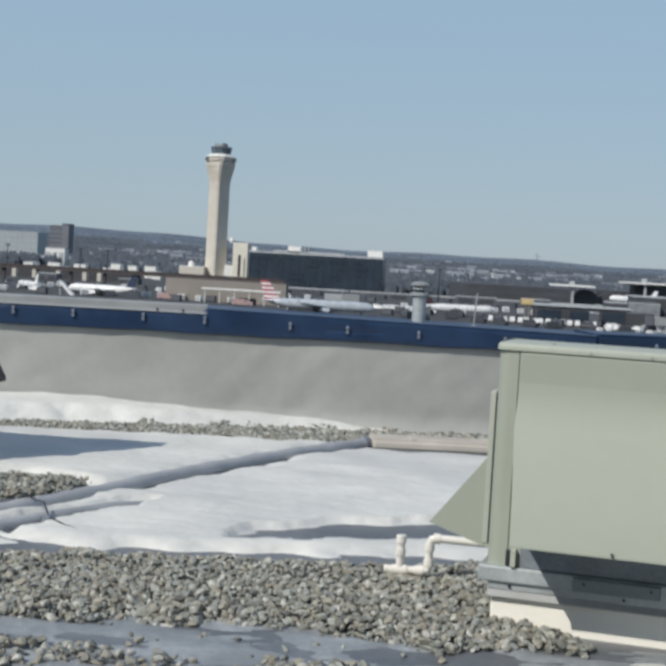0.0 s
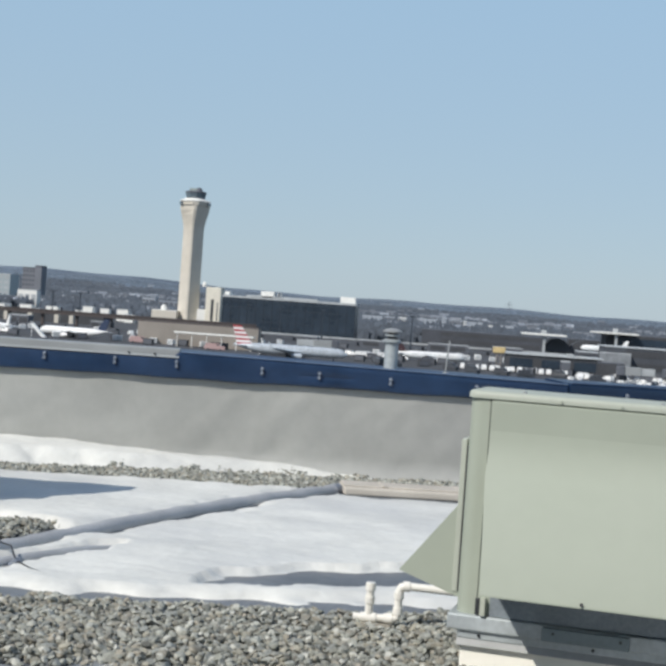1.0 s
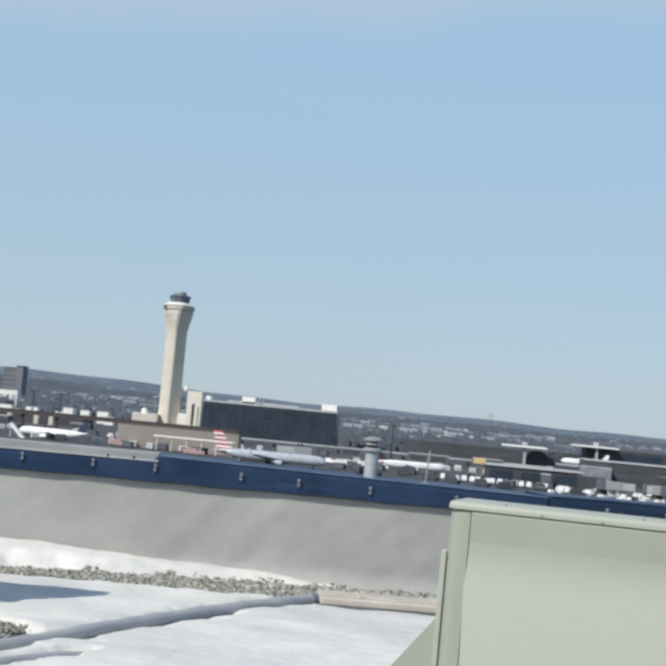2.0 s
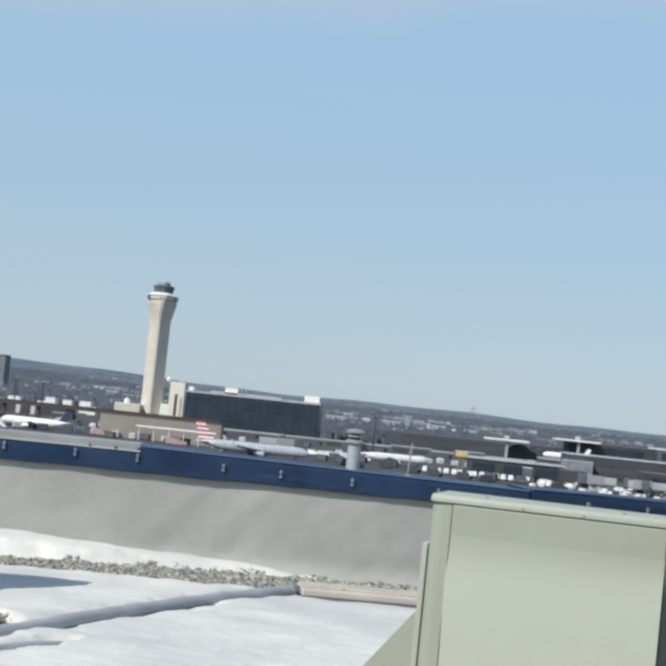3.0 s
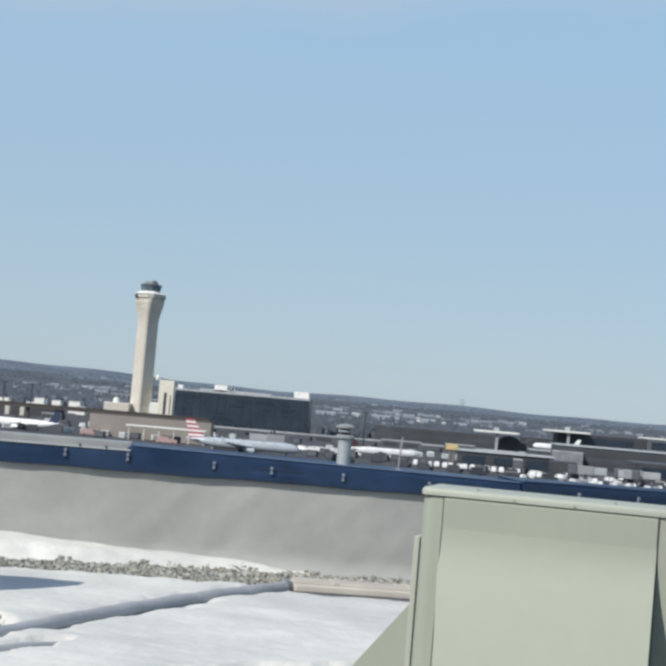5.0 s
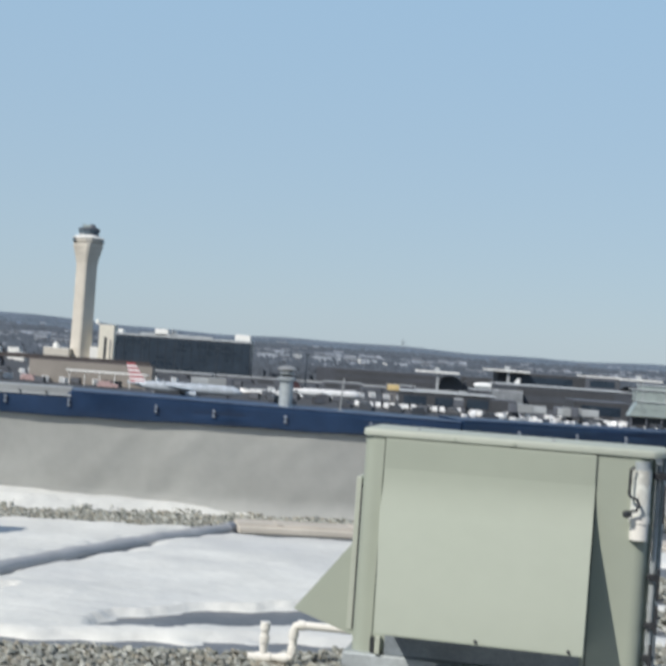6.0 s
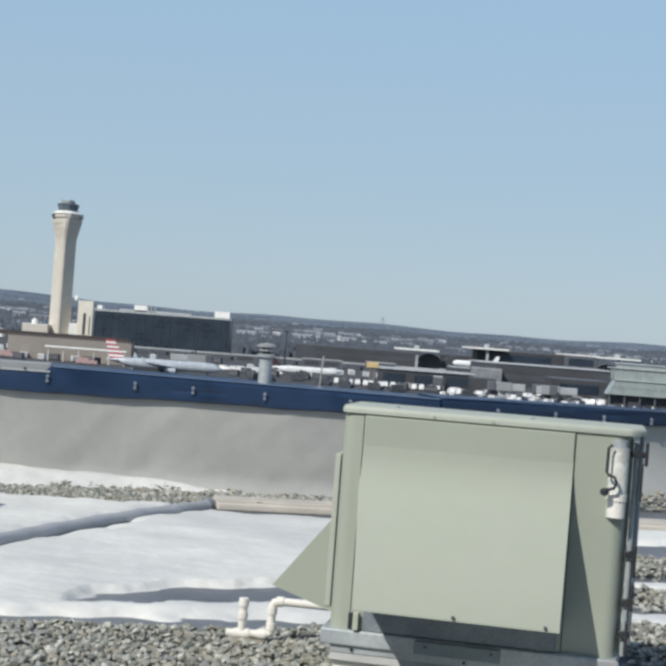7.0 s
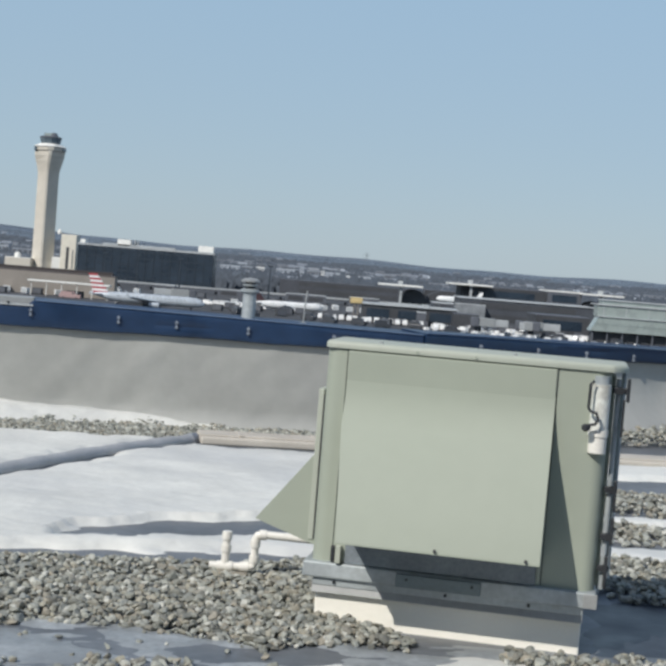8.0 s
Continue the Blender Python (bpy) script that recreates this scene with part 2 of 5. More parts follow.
def box(x0, x1, y0, y1, z0, z1, bevel=0.0, segments=2, bm=None):
    bm = bm or bmesh.new()
    made = bmesh.ops.create_cube(bm, size=1)["verts"]
    for v in made:
        v.co = ((x0 + x1) / 2 + v.co.x * (x1 - x0), (y0 + y1) / 2 + v.co.y * (y1 - y0), (z0 + z1) / 2 + v.co.z * (z1 - z0))
    if bevel:
        edges = list({e for v in made for e in v.link_edges})
        bmesh.ops.bevel(bm, geom=edges, offset=bevel, segments=segments, affect="EDGES", profile=0.5)
    return bm


def tube(points, r, bm=None, seg=12, caps=True):
    """A round bar along points; r is one radius or one for each point."""
    bm = bm or bmesh.new()
    pts = [Vector(p) for p in points]
    radii = r if isinstance(r, (list, tuple)) else [r] * len(pts)
    rings, side = [], None
    for i, p in enumerate(pts):
        way = (pts[min(i + 1, len(pts) - 1)] - pts[max(i - 1, 0)]).normalized()
        side = way.orthogonal().normalized() if side is None else (side - way * side.dot(way)).normalized()
        up = way.cross(side)
        rings.append([bm.verts.new(p + (side * math.cos(a) + up * math.sin(a)) * radii[i]) for a in (2 * math.pi * k / seg for k in range(seg))])
    for a, b in zip(rings, rings[1:]):
        for k in range(seg):
            bm.faces.new((a[k], a[(k + 1) % seg], b[(k + 1) % seg], b[k]))
    if caps:
        bm.faces.new(rings[0][::-1]), bm.faces.new(rings[-1])
    return bm


def prism(outline, axis, a, b, bm=None):
    """A flat outline drawn out from a to b along an axis: 'x' takes (y, z), 'y' takes (x, z), 'z' takes (x, y)."""
    bm = bm or bmesh.new()

    def at(p, d):
        return {"x": (d, p[0], p[1]), "y": (p[0], d, p[1]), "z": (p[0], p[1], d)}[axis]

    one = [bm.verts.new(at(p, a)) for p in outline]
    two = [bm.verts.new(at(p, b)) for p in outline]
    bm.faces.new(one), bm.faces.new(two[::-1])
    for i in range(len(one)):
        j = (i + 1) % len(one)
        bm.faces.new((one[j], one[i], two[i], two[j]))
    bmesh.ops.recalc_face_normals(bm, faces=bm.faces)
    return bm


def rounded_rect(x0, x1, y0, y1, r, n=5):
    out = []
    for cx, cy, start in ((x1 - r, y1 - r, 0), (x0 + r, y1 - r, 90), (x0 + r, y0 + r, 180), (x1 - r, y0 + r, 270)):
        for k in range(n + 1):
            a = radians(start + 90 * k / n)
            out.append((cx + r * math.cos(a), cy + r * math.sin(a)))
    return out


def turned(profile, bm=None, seg=24, at=(0, 0)):
    """A body turned round the z axis from (radius, height) pairs."""
    bm = bm or bmesh.new()
    rings = [[bm.verts.new((at[0] + r * math.cos(a), at[1] + r * math.sin(a), z)) for a in (2 * math.pi * k / seg for k in range(seg))] for r, z in profile]
    for a, b in zip(rings, rings[1:]):
        for k in range(seg):
            bm.faces.new((a[k], a[(k + 1) % seg], b[(k + 1) % seg], b[k]))
    bm.faces.new(rings[0][::-1]), bm.faces.new(rings[-1])
    return bm


# ---------- the roof ----------
def grid_mesh(name, xs, ys, zs, keep, material):
    ny, nx = zs.shape
    X, Y = np.meshgrid(xs, ys)
    co = np.stack([X, Y, zs], -1).reshape(-1, 3)
    idx = np.arange(nx * ny).reshape(ny, nx)
    quads = np.stack([idx[:-1, :-1], idx[:-1, 1:], idx[1:, 1:], idx[1:, :-1]], -1)
    if keep is not None:
        quads = quads[keep[:-1, :-1] | keep[:-1, 1:] | keep[1:, 1:] | keep[1:, :-1]]
    quads = quads.reshape(-1, 4)
    used, inv = np.unique(quads, return_inverse=True)
    me = bpy.data.meshes.new(name)
    me.from_pydata(co[used].tolist(), [], inv.reshape(-1, 4).tolist())
    me.polygons.foreach_set("use_smooth", [True] * len(me.polygons))
    me.materials.append(material)
    return me


def waves(X, Y, size, seed=0, octaves=4):
    """Smooth random relief from sums of turned sines."""
    rng = np.random.default_rng(seed)
    out = np.zeros_like(X, dtype=float)
    amp, total = 1.0, 0.0
    for o in range(octaves):
        for _ in range(5):
            a, ph = rng.uniform(0, 2 * np.pi, 2)
            k = 2 * np.pi / size * 2 ** o * rng.uniform(0.7, 1.4)
            out += amp * np.sin((X * np.cos(a) + Y * np.sin(a)) * k + ph)
        total += amp * 2.2
        amp *= 0.55
    return out / total


def inside(X, Y, poly):
    """Signed distance to a polygon's edge, positive inside."""
    best, odd = np.full(X.shape, 1e9), np.zeros(X.shape, bool)
    for (x0, y0), (x1, y1) in zip(poly, poly[1:] + poly[:1]):
        dx, dy = x1 - x0, y1 - y0
        t = np.clip(((X - x0) * dx + (Y - y0) * dy) / (dx * dx + dy * dy), 0, 1)
        best = np.minimum(best, np.hypot(X - x0 - t * dx, Y - y0 - t * dy))
        if dy:
            odd ^= ((y0 > Y) != (y1 > Y)) & (X < (Y - y0) * dx / dy + x0)
    return np.where(odd, best, -best)


CORNER = (0.9, 14.15)
WALL_A = ((-14.0, 11.65), CORNER)
WALL_B = (CORNER, (9.0, 20.2))
floor_bm = prism([(-14, -8), (10, -8), (10, 21.2), WALL_B[1], CORNER, WALL_A[0]], "z", -0.4, 0.0)
tagged(part("floor", floor_bm, WET), "wet slushy grey flat roof membrane", "roof", kind="structure")
tagged(part("building_base", prism([(-14.2, -8.2), (10.2, -8.2), (10.2, 20.3), (0.9, 14.3), (-14.2, 11.75)], "z", -19.5, -0.41), TAN), "tan walls of the building below the roof", "building", kind="structure")


def parapet(name, a, b, seed, flare=0.08, flare_top=0.2):
    """A parapet covered in loose membrane: soft folds on its inner face, a cove at its foot."""
    a, b = Vector((*a, 0)), Vector((*b, 0))
    u = (b - a).normalized()
    n = Vector((-u.y, u.x, 0))
    length = (b - a).length
    s = np.linspace(0, length, int(length / 0.08))
    h = np.concatenate([np.linspace(0, 0.2, 8)[:-1], np.linspace(0.2, 0.92, 18)])
    S, H = np.meshgrid(s, h)
    cove = flare * np.clip(1 - H / flare_top, 0, 1) ** 2
    fold = 0.009 * waves(S * 1.3 - H * 1.1, H * 0.9, 1.5, seed) + 0.003 * waves(S * 2 - H * 1.5, H * 0.6, 0.9, seed + 1)
    out = -cove + fold * np.clip(H * 5, 0, 1)
    bm = bmesh.new()
    rows = [[bm.verts.new(a + u * S[j, i] + n * out[j, i] + Vector((0, 0, H[j, i]))) for i in range(len(s))] for j in range(len(h))]
    for r0, r1 in zip(rows, rows[1:]):
        for i in range(len(s) - 1):
            bm.faces.new((r0[i], r0[i + 1], r1[i + 1], r1[i]))
    back = [[bm.verts.new(a + u * d + n * 0.3 + Vector((0, 0, z))) for z in (0.92, -0.39)] for d in (0, length)]
    bm.faces.new([*rows[-1], back[1][0], back[0][0]])
    bm.faces.new((back[0][0], back[1][0], back[1][1], back[0][1]))
    ob = tagged(smooth(part(name, bm, MEMBRANE), 60), "grey membrane covered parapet wall with soft folds", "parapet", kind="structure")
    return a, u, n, length


def frame_on(a, u, n, d=0.0):
    m = Matrix.Identity(4)
    m.col[0][:3], m.col[1][:3], m.col[2][:3] = u, n, (0, 0, 1)
    m.translation = a + u * d
    return m


def coping(a, u, n, length, spots, low_until, crest):
    """Blue sheet metal cap with a rounded nose that hangs out over the wall, seams and zinc clips."""
    cap = thing("parapet_coping", frame_on(a, u, n), "blue painted sheet metal coping on the parapet", "coping", kind="structure")
    step = 0.05
    count = int(length / step)
    bm = bmesh.new()
    rings = []
    for i in range(count + 1):
        x = length * i / count
        t = crest(x) - (0.045 if x < low_until else 0.0)
        sag = 0.004 * math.sin(x * 3.1) + 0.003 * math.sin(x * 7.7 + 1)
        dent = 0.005 * math.sin(x * 1.3 + 0.5 * math.sin(x * 0.7)) + 0.003 * math.sin(x * 3.7 + 2)
        prof = [(-0.035, 0.868 + sag), (-0.058, 0.88 + sag), (-0.064 + dent * 0.4, 0.92 + sag), (-0.058 - dent, 0.975), (-0.062 + dent * 0.5, 1.02), (-0.055, t - 0.025), (-0.03, t), (0.34, t + 0.02), (0.34, 0.85), (0.0, 0.87)]
        rings.append([bm.verts.new((x, y, z)) for y, z in prof])
    for p, q in zip(rings, rings[1:]):
        for k in range(10):
            bm.faces.new((p[k], p[(k + 1) % 10], q[(k + 1) % 10], q[k]))
    bm.faces.new(rings[0]), bm.faces.new(rings[-1][::-1])
    bmesh.ops.recalc_face_normals(bm, faces=bm.faces)
    smooth(part("cap", bm, BLUE, cap), 30)
    part("edge_strip", tube([(max(low_until, 0) + 0.02, -0.048, crest(max(low_until, 0)) + 0.002), (length, -0.048, crest(length) + 0.002)], 0.008, seg=6), EDGE_HIGHLIGHT, cap, "folded coping edge, paler blue for its highlight")
    for s in spots:
        top = crest(s)
        b = box(s - 0.016, s + 0.016, -0.09, -0.04, top - 0.15, top - 0.132, 0.004, 1)
        box(s - 0.016, s + 0.016, -0.092, -0.04, top - 0.105, top - 0.085, 0.004, 1, b)
        box(s - 0.009, s + 0.009, -0.082, -0.04, top - 0.155, top - 0.075, 0.003, 1, b)
        part("clip", b, CLIP, cap, "small zinc clip")
    return cap


def along(a, u, x):
    return (x - a.x) / u.x


A = parapet("wall_north", *WALL_A, 3)
coping(*A, [along(A[0], A[1], x) for x in (-5.4, -4.75, -4.18, -3.51, -2.92, -2.095, -1.54, -0.844, 0.0)], along(A[0], A[1], -2.9), lambda s: 1.125 - 0.0153 * (s - along(A[0], A[1], -2.9)) if s > along(A[0], A[1], -2.9) - 0.1 else 1.125)
B = parapet("wall_east", *WALL_B, 7, 0.6, 0.75)
coping(*B, [along(B[0], B[1], x) for x in (1.5, 2.17, 2.77, 3.39, 4.0)], -1, lambda s: 1.085 - 0.016 * min(s, 5))

# pale flashing board along the lower stretch of the coping
flash = thing("flashing_board", frame_on(A[0], A[1], A[2], along(A[0], A[1], -7.5)), "pale grey flashing board on the blue coping", "flashing", kind="structure")
run = along(A[0], A[1], -2.9) - along(A[0], A[1], -7.5)
part("board", box(0, run, 0.0, 0.3, 1.08, 1.15, 0.006), PALE, flash)
part("lip", box(0, run, -0.065, 0.0, 1.066, 1.084, 0.004), ROOF_GREY, flash, "white folded lip")
for d in (run - 0.5, run - 0.25):
    part("lug", box(d, d + 0.025, -0.075, -0.04, 1.084, 1.1, 0.004), DARK, flash, "small dark lug")

# vent pipe and thin mast on the parapet
vent = thing("vent_pipe", pose(-0.86, 14.0, 1.09), "galvanised round vent pipe with a double rain cap", "vent pipe")
smooth(part("pipe", turned([(0.068, -0.02), (0.066, 0.3)]), GALV, vent))
smooth(part("flange", turned([(0.078, -0.02), (0.078, 0.0), (0.068, 0.01)]), GALV, vent))
smooth(part("collar", turned([(0.066, 0.255), (0.094, 0.27), (0.096, 0.29), (0.07, 0.302)]), GALV, vent))
smooth(part("throat", turned([(0.05, 0.3), (0.05, 0.372)]), DARK, vent))
smooth(part("louvre_ring", turned([(0.05, 0.328), (0.078, 0.335), (0.078, 0.345), (0.05, 0.35)]), GALV, vent))
smooth(part("cap", turned([(0.096, 0.368), (0.1, 0.384), (0.06, 0.405), (0.01, 0.414)]), PALE, vent))
mast = thing("thin_mast", pose(-0.31, 14.1, 1.085), "thin pale metal mast on the parapet", "mast")
part("rod", tube([(0, 0, 0), (0.008, 0, 0.18), (0.02, 0, 0.33)], 0.008, seg=8), PALE, mast)
part("foot", box(-0.03, 0.03, -0.03, 0.03, -0.01, 0.012, 0.004), PALE, mast)

# grey ridge over a covered joint, and the low beige curb that it meets
RIDGE_LINE = [(-5.4, 2.2), (-4.2, 5.2), (-2.96, 8.12), (-2.68, 8.85), (-2.33, 9.95), (-1.92, 11.03), (-1.6, 11.75), (-1.2, 12.56)]
pts = []
for (x0, y0), (x1, y1) in zip(RIDGE_LINE, RIDGE_LINE[1:]):
    for k in range(10):
        t = k / 10
        pts.append((x0 + (x1 - x0) * t + 0.004 * math.sin(y0 * 3 + k), y0 + (y1 - y0) * t, 0.018))
pts.append((*RIDGE_LINE[-1], 0.02))
bm = tube(pts, [0.06 + 0.004 * math.sin(i * 0.9) + 0.003 * math.sin(i * 2.3) for i in range(len(pts))], seg=16)
ridge = tagged(smooth(part("roof_ridge", bm, RIDGE), 60), "grey membrane covered ridge across the snowy roof", "ridge", kind="structure")
part("end_collar", tube([(-1.21, 12.54, 0.02), (-1.17, 12.62, 0.02)], 0.063, seg=16), CLIP, ridge, "dark rubber end collar of the ridge")
low = [(-3.9, 5.4, 0.012), (-3.2, 7.0, 0.014), (-2.82, 7.7, 0.016), (-2.6, 8.2, 0.014), (-2.38, 8.66, 0.006), (-2.2, 9.0, -0.02)]
tagged(smooth(part("roof_ridge", tube(low, [0.045, 0.045, 0.046, 0.044, 0.04, 0.03], seg=14), RIDGE), 60), "low grey membrane fold half under snow beside the ridge", "ridge", kind="structure")
ca, cb = Vector((-1.1, 12.45, 0)), Vector((6.2, 13.87, 0))
cu = (cb - ca).normalized()
curb = thing("roof_curb", frame_on(ca, cu, Vector((-cu.y, cu.x, 0))), "low beige membrane covered curb across the roof", "curb", kind="structure")
part("base", box(0, (cb - ca).length, 0, 0.44, 0, 0.075, 0.022, 3), BEIGE, curb)
part("cap_strip", box(0, (cb - ca).length, 0.05, 0.37, 0.074, 0.092, 0.006), BEIGE, curb)
for d in (0.35, 1.05, 1.9, 3.3, 4.6):
    part("seam", box(d, d + 0.05, 0.045, 0.38, 0.088, 0.097, 0.003), BEIGE, curb)

# ---------- snow ----------
xs, ys = np.arange(-7.5, 6.0, 0.03), np.arange(5.2, 17.6, 0.03)
X, Y = np.meshgrid(xs, ys)
edge = np.where(Y > 12.2, 0.45, 1.0) * 0.055 * waves(X, Y, 0.55, 11, 5) + 0.06 * waves(X, Y * 1.5, 1.6, 12, 3)
FIELDS = [  # outline, depth, softness
    ([(-3.2, 7.6), (-2.3, 7.42), (-1.4, 7.62), (-0.5, 7.86), (0.1, 7.98), (2.0, 9.3), (2.2, 12.9), (0.5, 13.1), (-1.05, 12.6), (-1.6, 11.5), (-2.1, 10.2), (-2.68, 8.9)], 0.05, 0.16),
    ([(-6.5, 5.9), (-4.0, 6.6), (-2.6, 7.45), (-3.05, 7.7), (-3.6, 6.5), (-6.0, 6.3)], 0.035, 0.15),
    ([(-7.4, 11.95), (-4.3, 11.85), (-2.9, 12.15), (-1.7, 12.4), (-1.3, 12.5), (-1.8, 11.4), (-2.25, 10.2), (-2.66, 9.35), (-3.4, 9.65), (-4.2, 9.6), (-7.4, 9.0)], 0.06, 0.14),
    ([(-7.4, 12.3), (-4.4, 12.55), (-3.1, 13.0), (-1.6, 13.38), (-0.7, 13.62), (0.15, 13.84), (0.2, 13.96), (-2.0, 13.76), (-7.4, 12.95)], 0.075, 0.22),
    ([(1.35, 8.62), (2.4, 8.62), (6.0, 9.3), (6.0, 9.75), (2.6, 9.1), (1.4, 8.95)], 0.03, 0.1),
    ([(1.6, 11.9), (3.2, 12.5), (6, 13.4), (6, 14.7), (3.2, 13.3), (1.7, 12.8)], 0.05, 0.14),
    ([(1.3, 9.95), (2.8, 10.0), (6, 10.6), (6, 10.9), (2.8, 10.25), (1.3, 10.1)], 0.03, 0.06),
    ([(-1.62, 6.02), (-1.35, 5.98), (-1.08, 5.93), (-1.05, 5.98), (-1.3, 6.06), (-1.55, 6.1)], 0.006, 0.2),
    ([(-0.1, 5.45), (1.3, 5.45), (1.35, 6.12), (0.7, 6.1), (0.42, 5.97), (-0.05, 5.8)], 0.014, 0.25),
]
STREAKS = [([(-1.5, 8.14), (-1.2, 8.46), (-0.95, 8.72), (-0.3, 9.06), (0.4, 9.35), (0.4, 8.75), (-0.6, 8.22), (-1.44, 7.88)], 0.05),
           ([(-2.72, 7.6), (-2.62, 7.96), (-2.42, 8.4), (-2.2, 8.92), (-2.22, 8.95), (-2.5, 8.6), (-2.7, 8.25), (-2.84, 7.86)], 0.04),
           ([(-4.4, 9.42), (-3.5, 9.55), (-2.9, 9.55), (-2.74, 9.3), (-3.25, 8.4), (-4.4, 8.4)], 0.04),
           ([(-1.05, 12.16), (0.5, 12.42), (2.2, 12.72), (2.2, 13.1), (0.5, 12.85), (-1.1, 12.5)], 0.1)]
H = np.full(X.shape, -0.03)
for poly, deep, soft in FIELDS:
    d = inside(X, Y, poly) + edge
    H = np.maximum(H, np.where(d > -0.05, deep * (np.clip(d / soft, -0.4, 1)) * (1.4 - 0.4 * np.clip(d / soft, -0.4, 1)), -0.03))
for poly, soft in STREAKS:
    d = inside(X, Y, poly) + edge * 0.7 + 0.03 * waves(X * 0.5, Y, 0.35, 14, 3)
    H = np.where(d > -soft, np.minimum(H, -d * 0.5), H)
drift = np.clip((Y - (13.9 + 0.174 * X) + 0.9) / 0.9, 0, 1.2) * np.clip((-0.9 - X) / 3.4, 0, 1)
thinning = np.where(Y > 12.55 + 0.2 * (X + 3.2), np.clip((0.1 - X) / 1.6, 0.3, 1), 1)
H = np.where((H > 0) & (X < 0.6), H * thinning, H)
H = np.where(H > 0.03, H + 0.14 * drift * np.clip((H - 0.03) / 0.04, 0, 1), H)
H += np.where(H > 0, 1, 0.3) * (0.007 * waves(X * 0.45, Y, 0.8, 21, 4) + 0.003 * waves(X * 0.7, Y, 0.3, 22, 3)) * np.clip((H + 0.03) * 20, 0, 1)
me = grid_mesh("snow", xs, ys, H, H > 0.0, SNOW)
tagged(new("snow", me), "old white snow lying in patches on the roof", "snow", kind="stuff")

wx, wy = np.arange(1.3, 3.4, 0.04), np.arange(6.2, 7.6, 0.04)
WX, WY = np.meshgrid(wx, wy)
pool = inside(WX, WY, [(1.32, 6.3), (1.9, 6.36), (3.3, 6.7), (3.3, 7.5), (2.0, 7.42), (1.4, 7.36)]) + 0.08 * waves(WX * 0.6, WY, 0.7, 61, 4)
# Wet patch painted extra dark to deepen the unit's shadow beside the curb.
SHADE_PUDDLE = paint("shade_dark_meltwater", (0.03, 0.037, 0.05), 0.4, vary=0.25, scale=4, fine=20)
tagged(new("meltwater", grid_mesh("meltwater", wx, wy, np.clip(pool * 0.06, -0.006, 0.004), pool > -0.06, SHADE_PUDDLE)), "meltwater beside the curb, darkened for the unit shadow", "water", kind="stuff")
near = ys < 7.6
Xn, Yn = X[near], Y[near]
film = 0.02 * (waves(Xn * 0.45, Yn * 1.3, 0.5, 31, 5) + 0.35 * waves(Xn * 0.3, Yn, 1.7, 32, 2) + 0.08)
film = np.where((Yn > 6.3) | (Xn > 1.2), -0.02, film)
me = grid_mesh("slush", xs, ys[near], np.clip(film, -0.02, 0.008), film > 0.0, SLUSH)
tagged(new("slush", me), "thin grey slush and ice on the wet roof", "slush", kind="stuff")
# Unseen wall, added to hold back low sky light from behind.
bm = box(-10, 9.5, -3.6, -3.2, 0, 6.2)
tagged(part("sky_block_wall", bm, BACK_WALL), "plain unseen wall added to block sky light from behind", "wall", kind="structure")


def lying(x, y):
    i, j = int((x - xs[0]) / 0.03), int((y - ys[0]) / 0.03)
    return max(H[j, i], 0) if 0 <= i < len(xs) and 0 <= j < len(ys) else 0.0


# ---------- gravel ----------
def stone_shapes(count, seed, detail):
    rng = np.random.default_rng(seed)
    out = []
    for _ in range(count):
        bm = bmesh.new()
        bmesh.ops.create_icosphere(bm, subdivisions=detail, radius=1)
        co = np.array([v.co for v in bm.verts])
        for _k in range(11):
            d = rng.normal(size=3)
            d /= np.linalg.norm(d)
            cut = rng.uniform(0.42, 0.8)
            over = np.clip(co @ d - cut, 0, None)
            co = co - np.outer(over, d)
        co *= rng.uniform([0.82, 0.65, 0.45], [1.25, 1.05, 0.76])
        out.append((co, np.array([[v.index for v in f.verts] for f in bm.faces])))
        bm.free()
    return out


SHAPES = stone_shapes(16, 5, 2)
SHAPES_FAR = stone_shapes(16, 6, 1)


def gravel(name, poly, per_area, size, seed, label, piles=0.05, fade=0.1, high=None):
    rng = np.random.default_rng(seed)
    x0, x1 = min(p[0] for p in poly), max(p[0] for p in poly)
    y0, y1 = min(p[1] for p in poly), max(p[1] for p in poly)
    n = int((x1 - x0) * (y1 - y0) * per_area)
    px, py = rng.uniform(x0, x1, n), rng.uniform(y0, y1, n)
    d = inside(px, py, poly) + 0.09 * waves(px, py, 0.5, seed + 50, 3)
    ok = rng.uniform(0, 1, n) < np.clip(d / fade + 0.35, 0, 1) * (d > -fade)
    px, py, d = px[ok], py[ok], d[ok]
    verts, faces, base = [], [], 0
    for x, y, dd in zip(px, py, d):
        co, fs = (SHAPES if y0 < 7 else SHAPES_FAR)[rng.integers(16)]
        r = size * rng.choice([0.55, 0.8, 1.0, 1.25], p=[0.25, 0.35, 0.28, 0.12]) * rng.uniform(0.85, 1.15)
        q = Euler((rng.uniform(-0.6, 0.6), rng.uniform(-0.6, 0.6), rng.uniform(0, 6.3))).to_matrix()
        p = co @ np.array(q).T * r
        lift = rng.uniform(0, piles) * np.clip(dd / 0.12, 0, 1) + (high(x, y) if high else 0)
        verts.append(p + (x, y, r * 0.35 + lift + lying(x, y) * 0.7))
        faces.append(fs + base)
        base += len(co)
    me = bpy.data.meshes.new(name)
    me.from_pydata(np.concatenate(verts).tolist(), [], np.concatenate(faces).tolist())
    me.materials.append(STONE)
    return tagged(new(name, me), label, "gravel", kind="stuff")


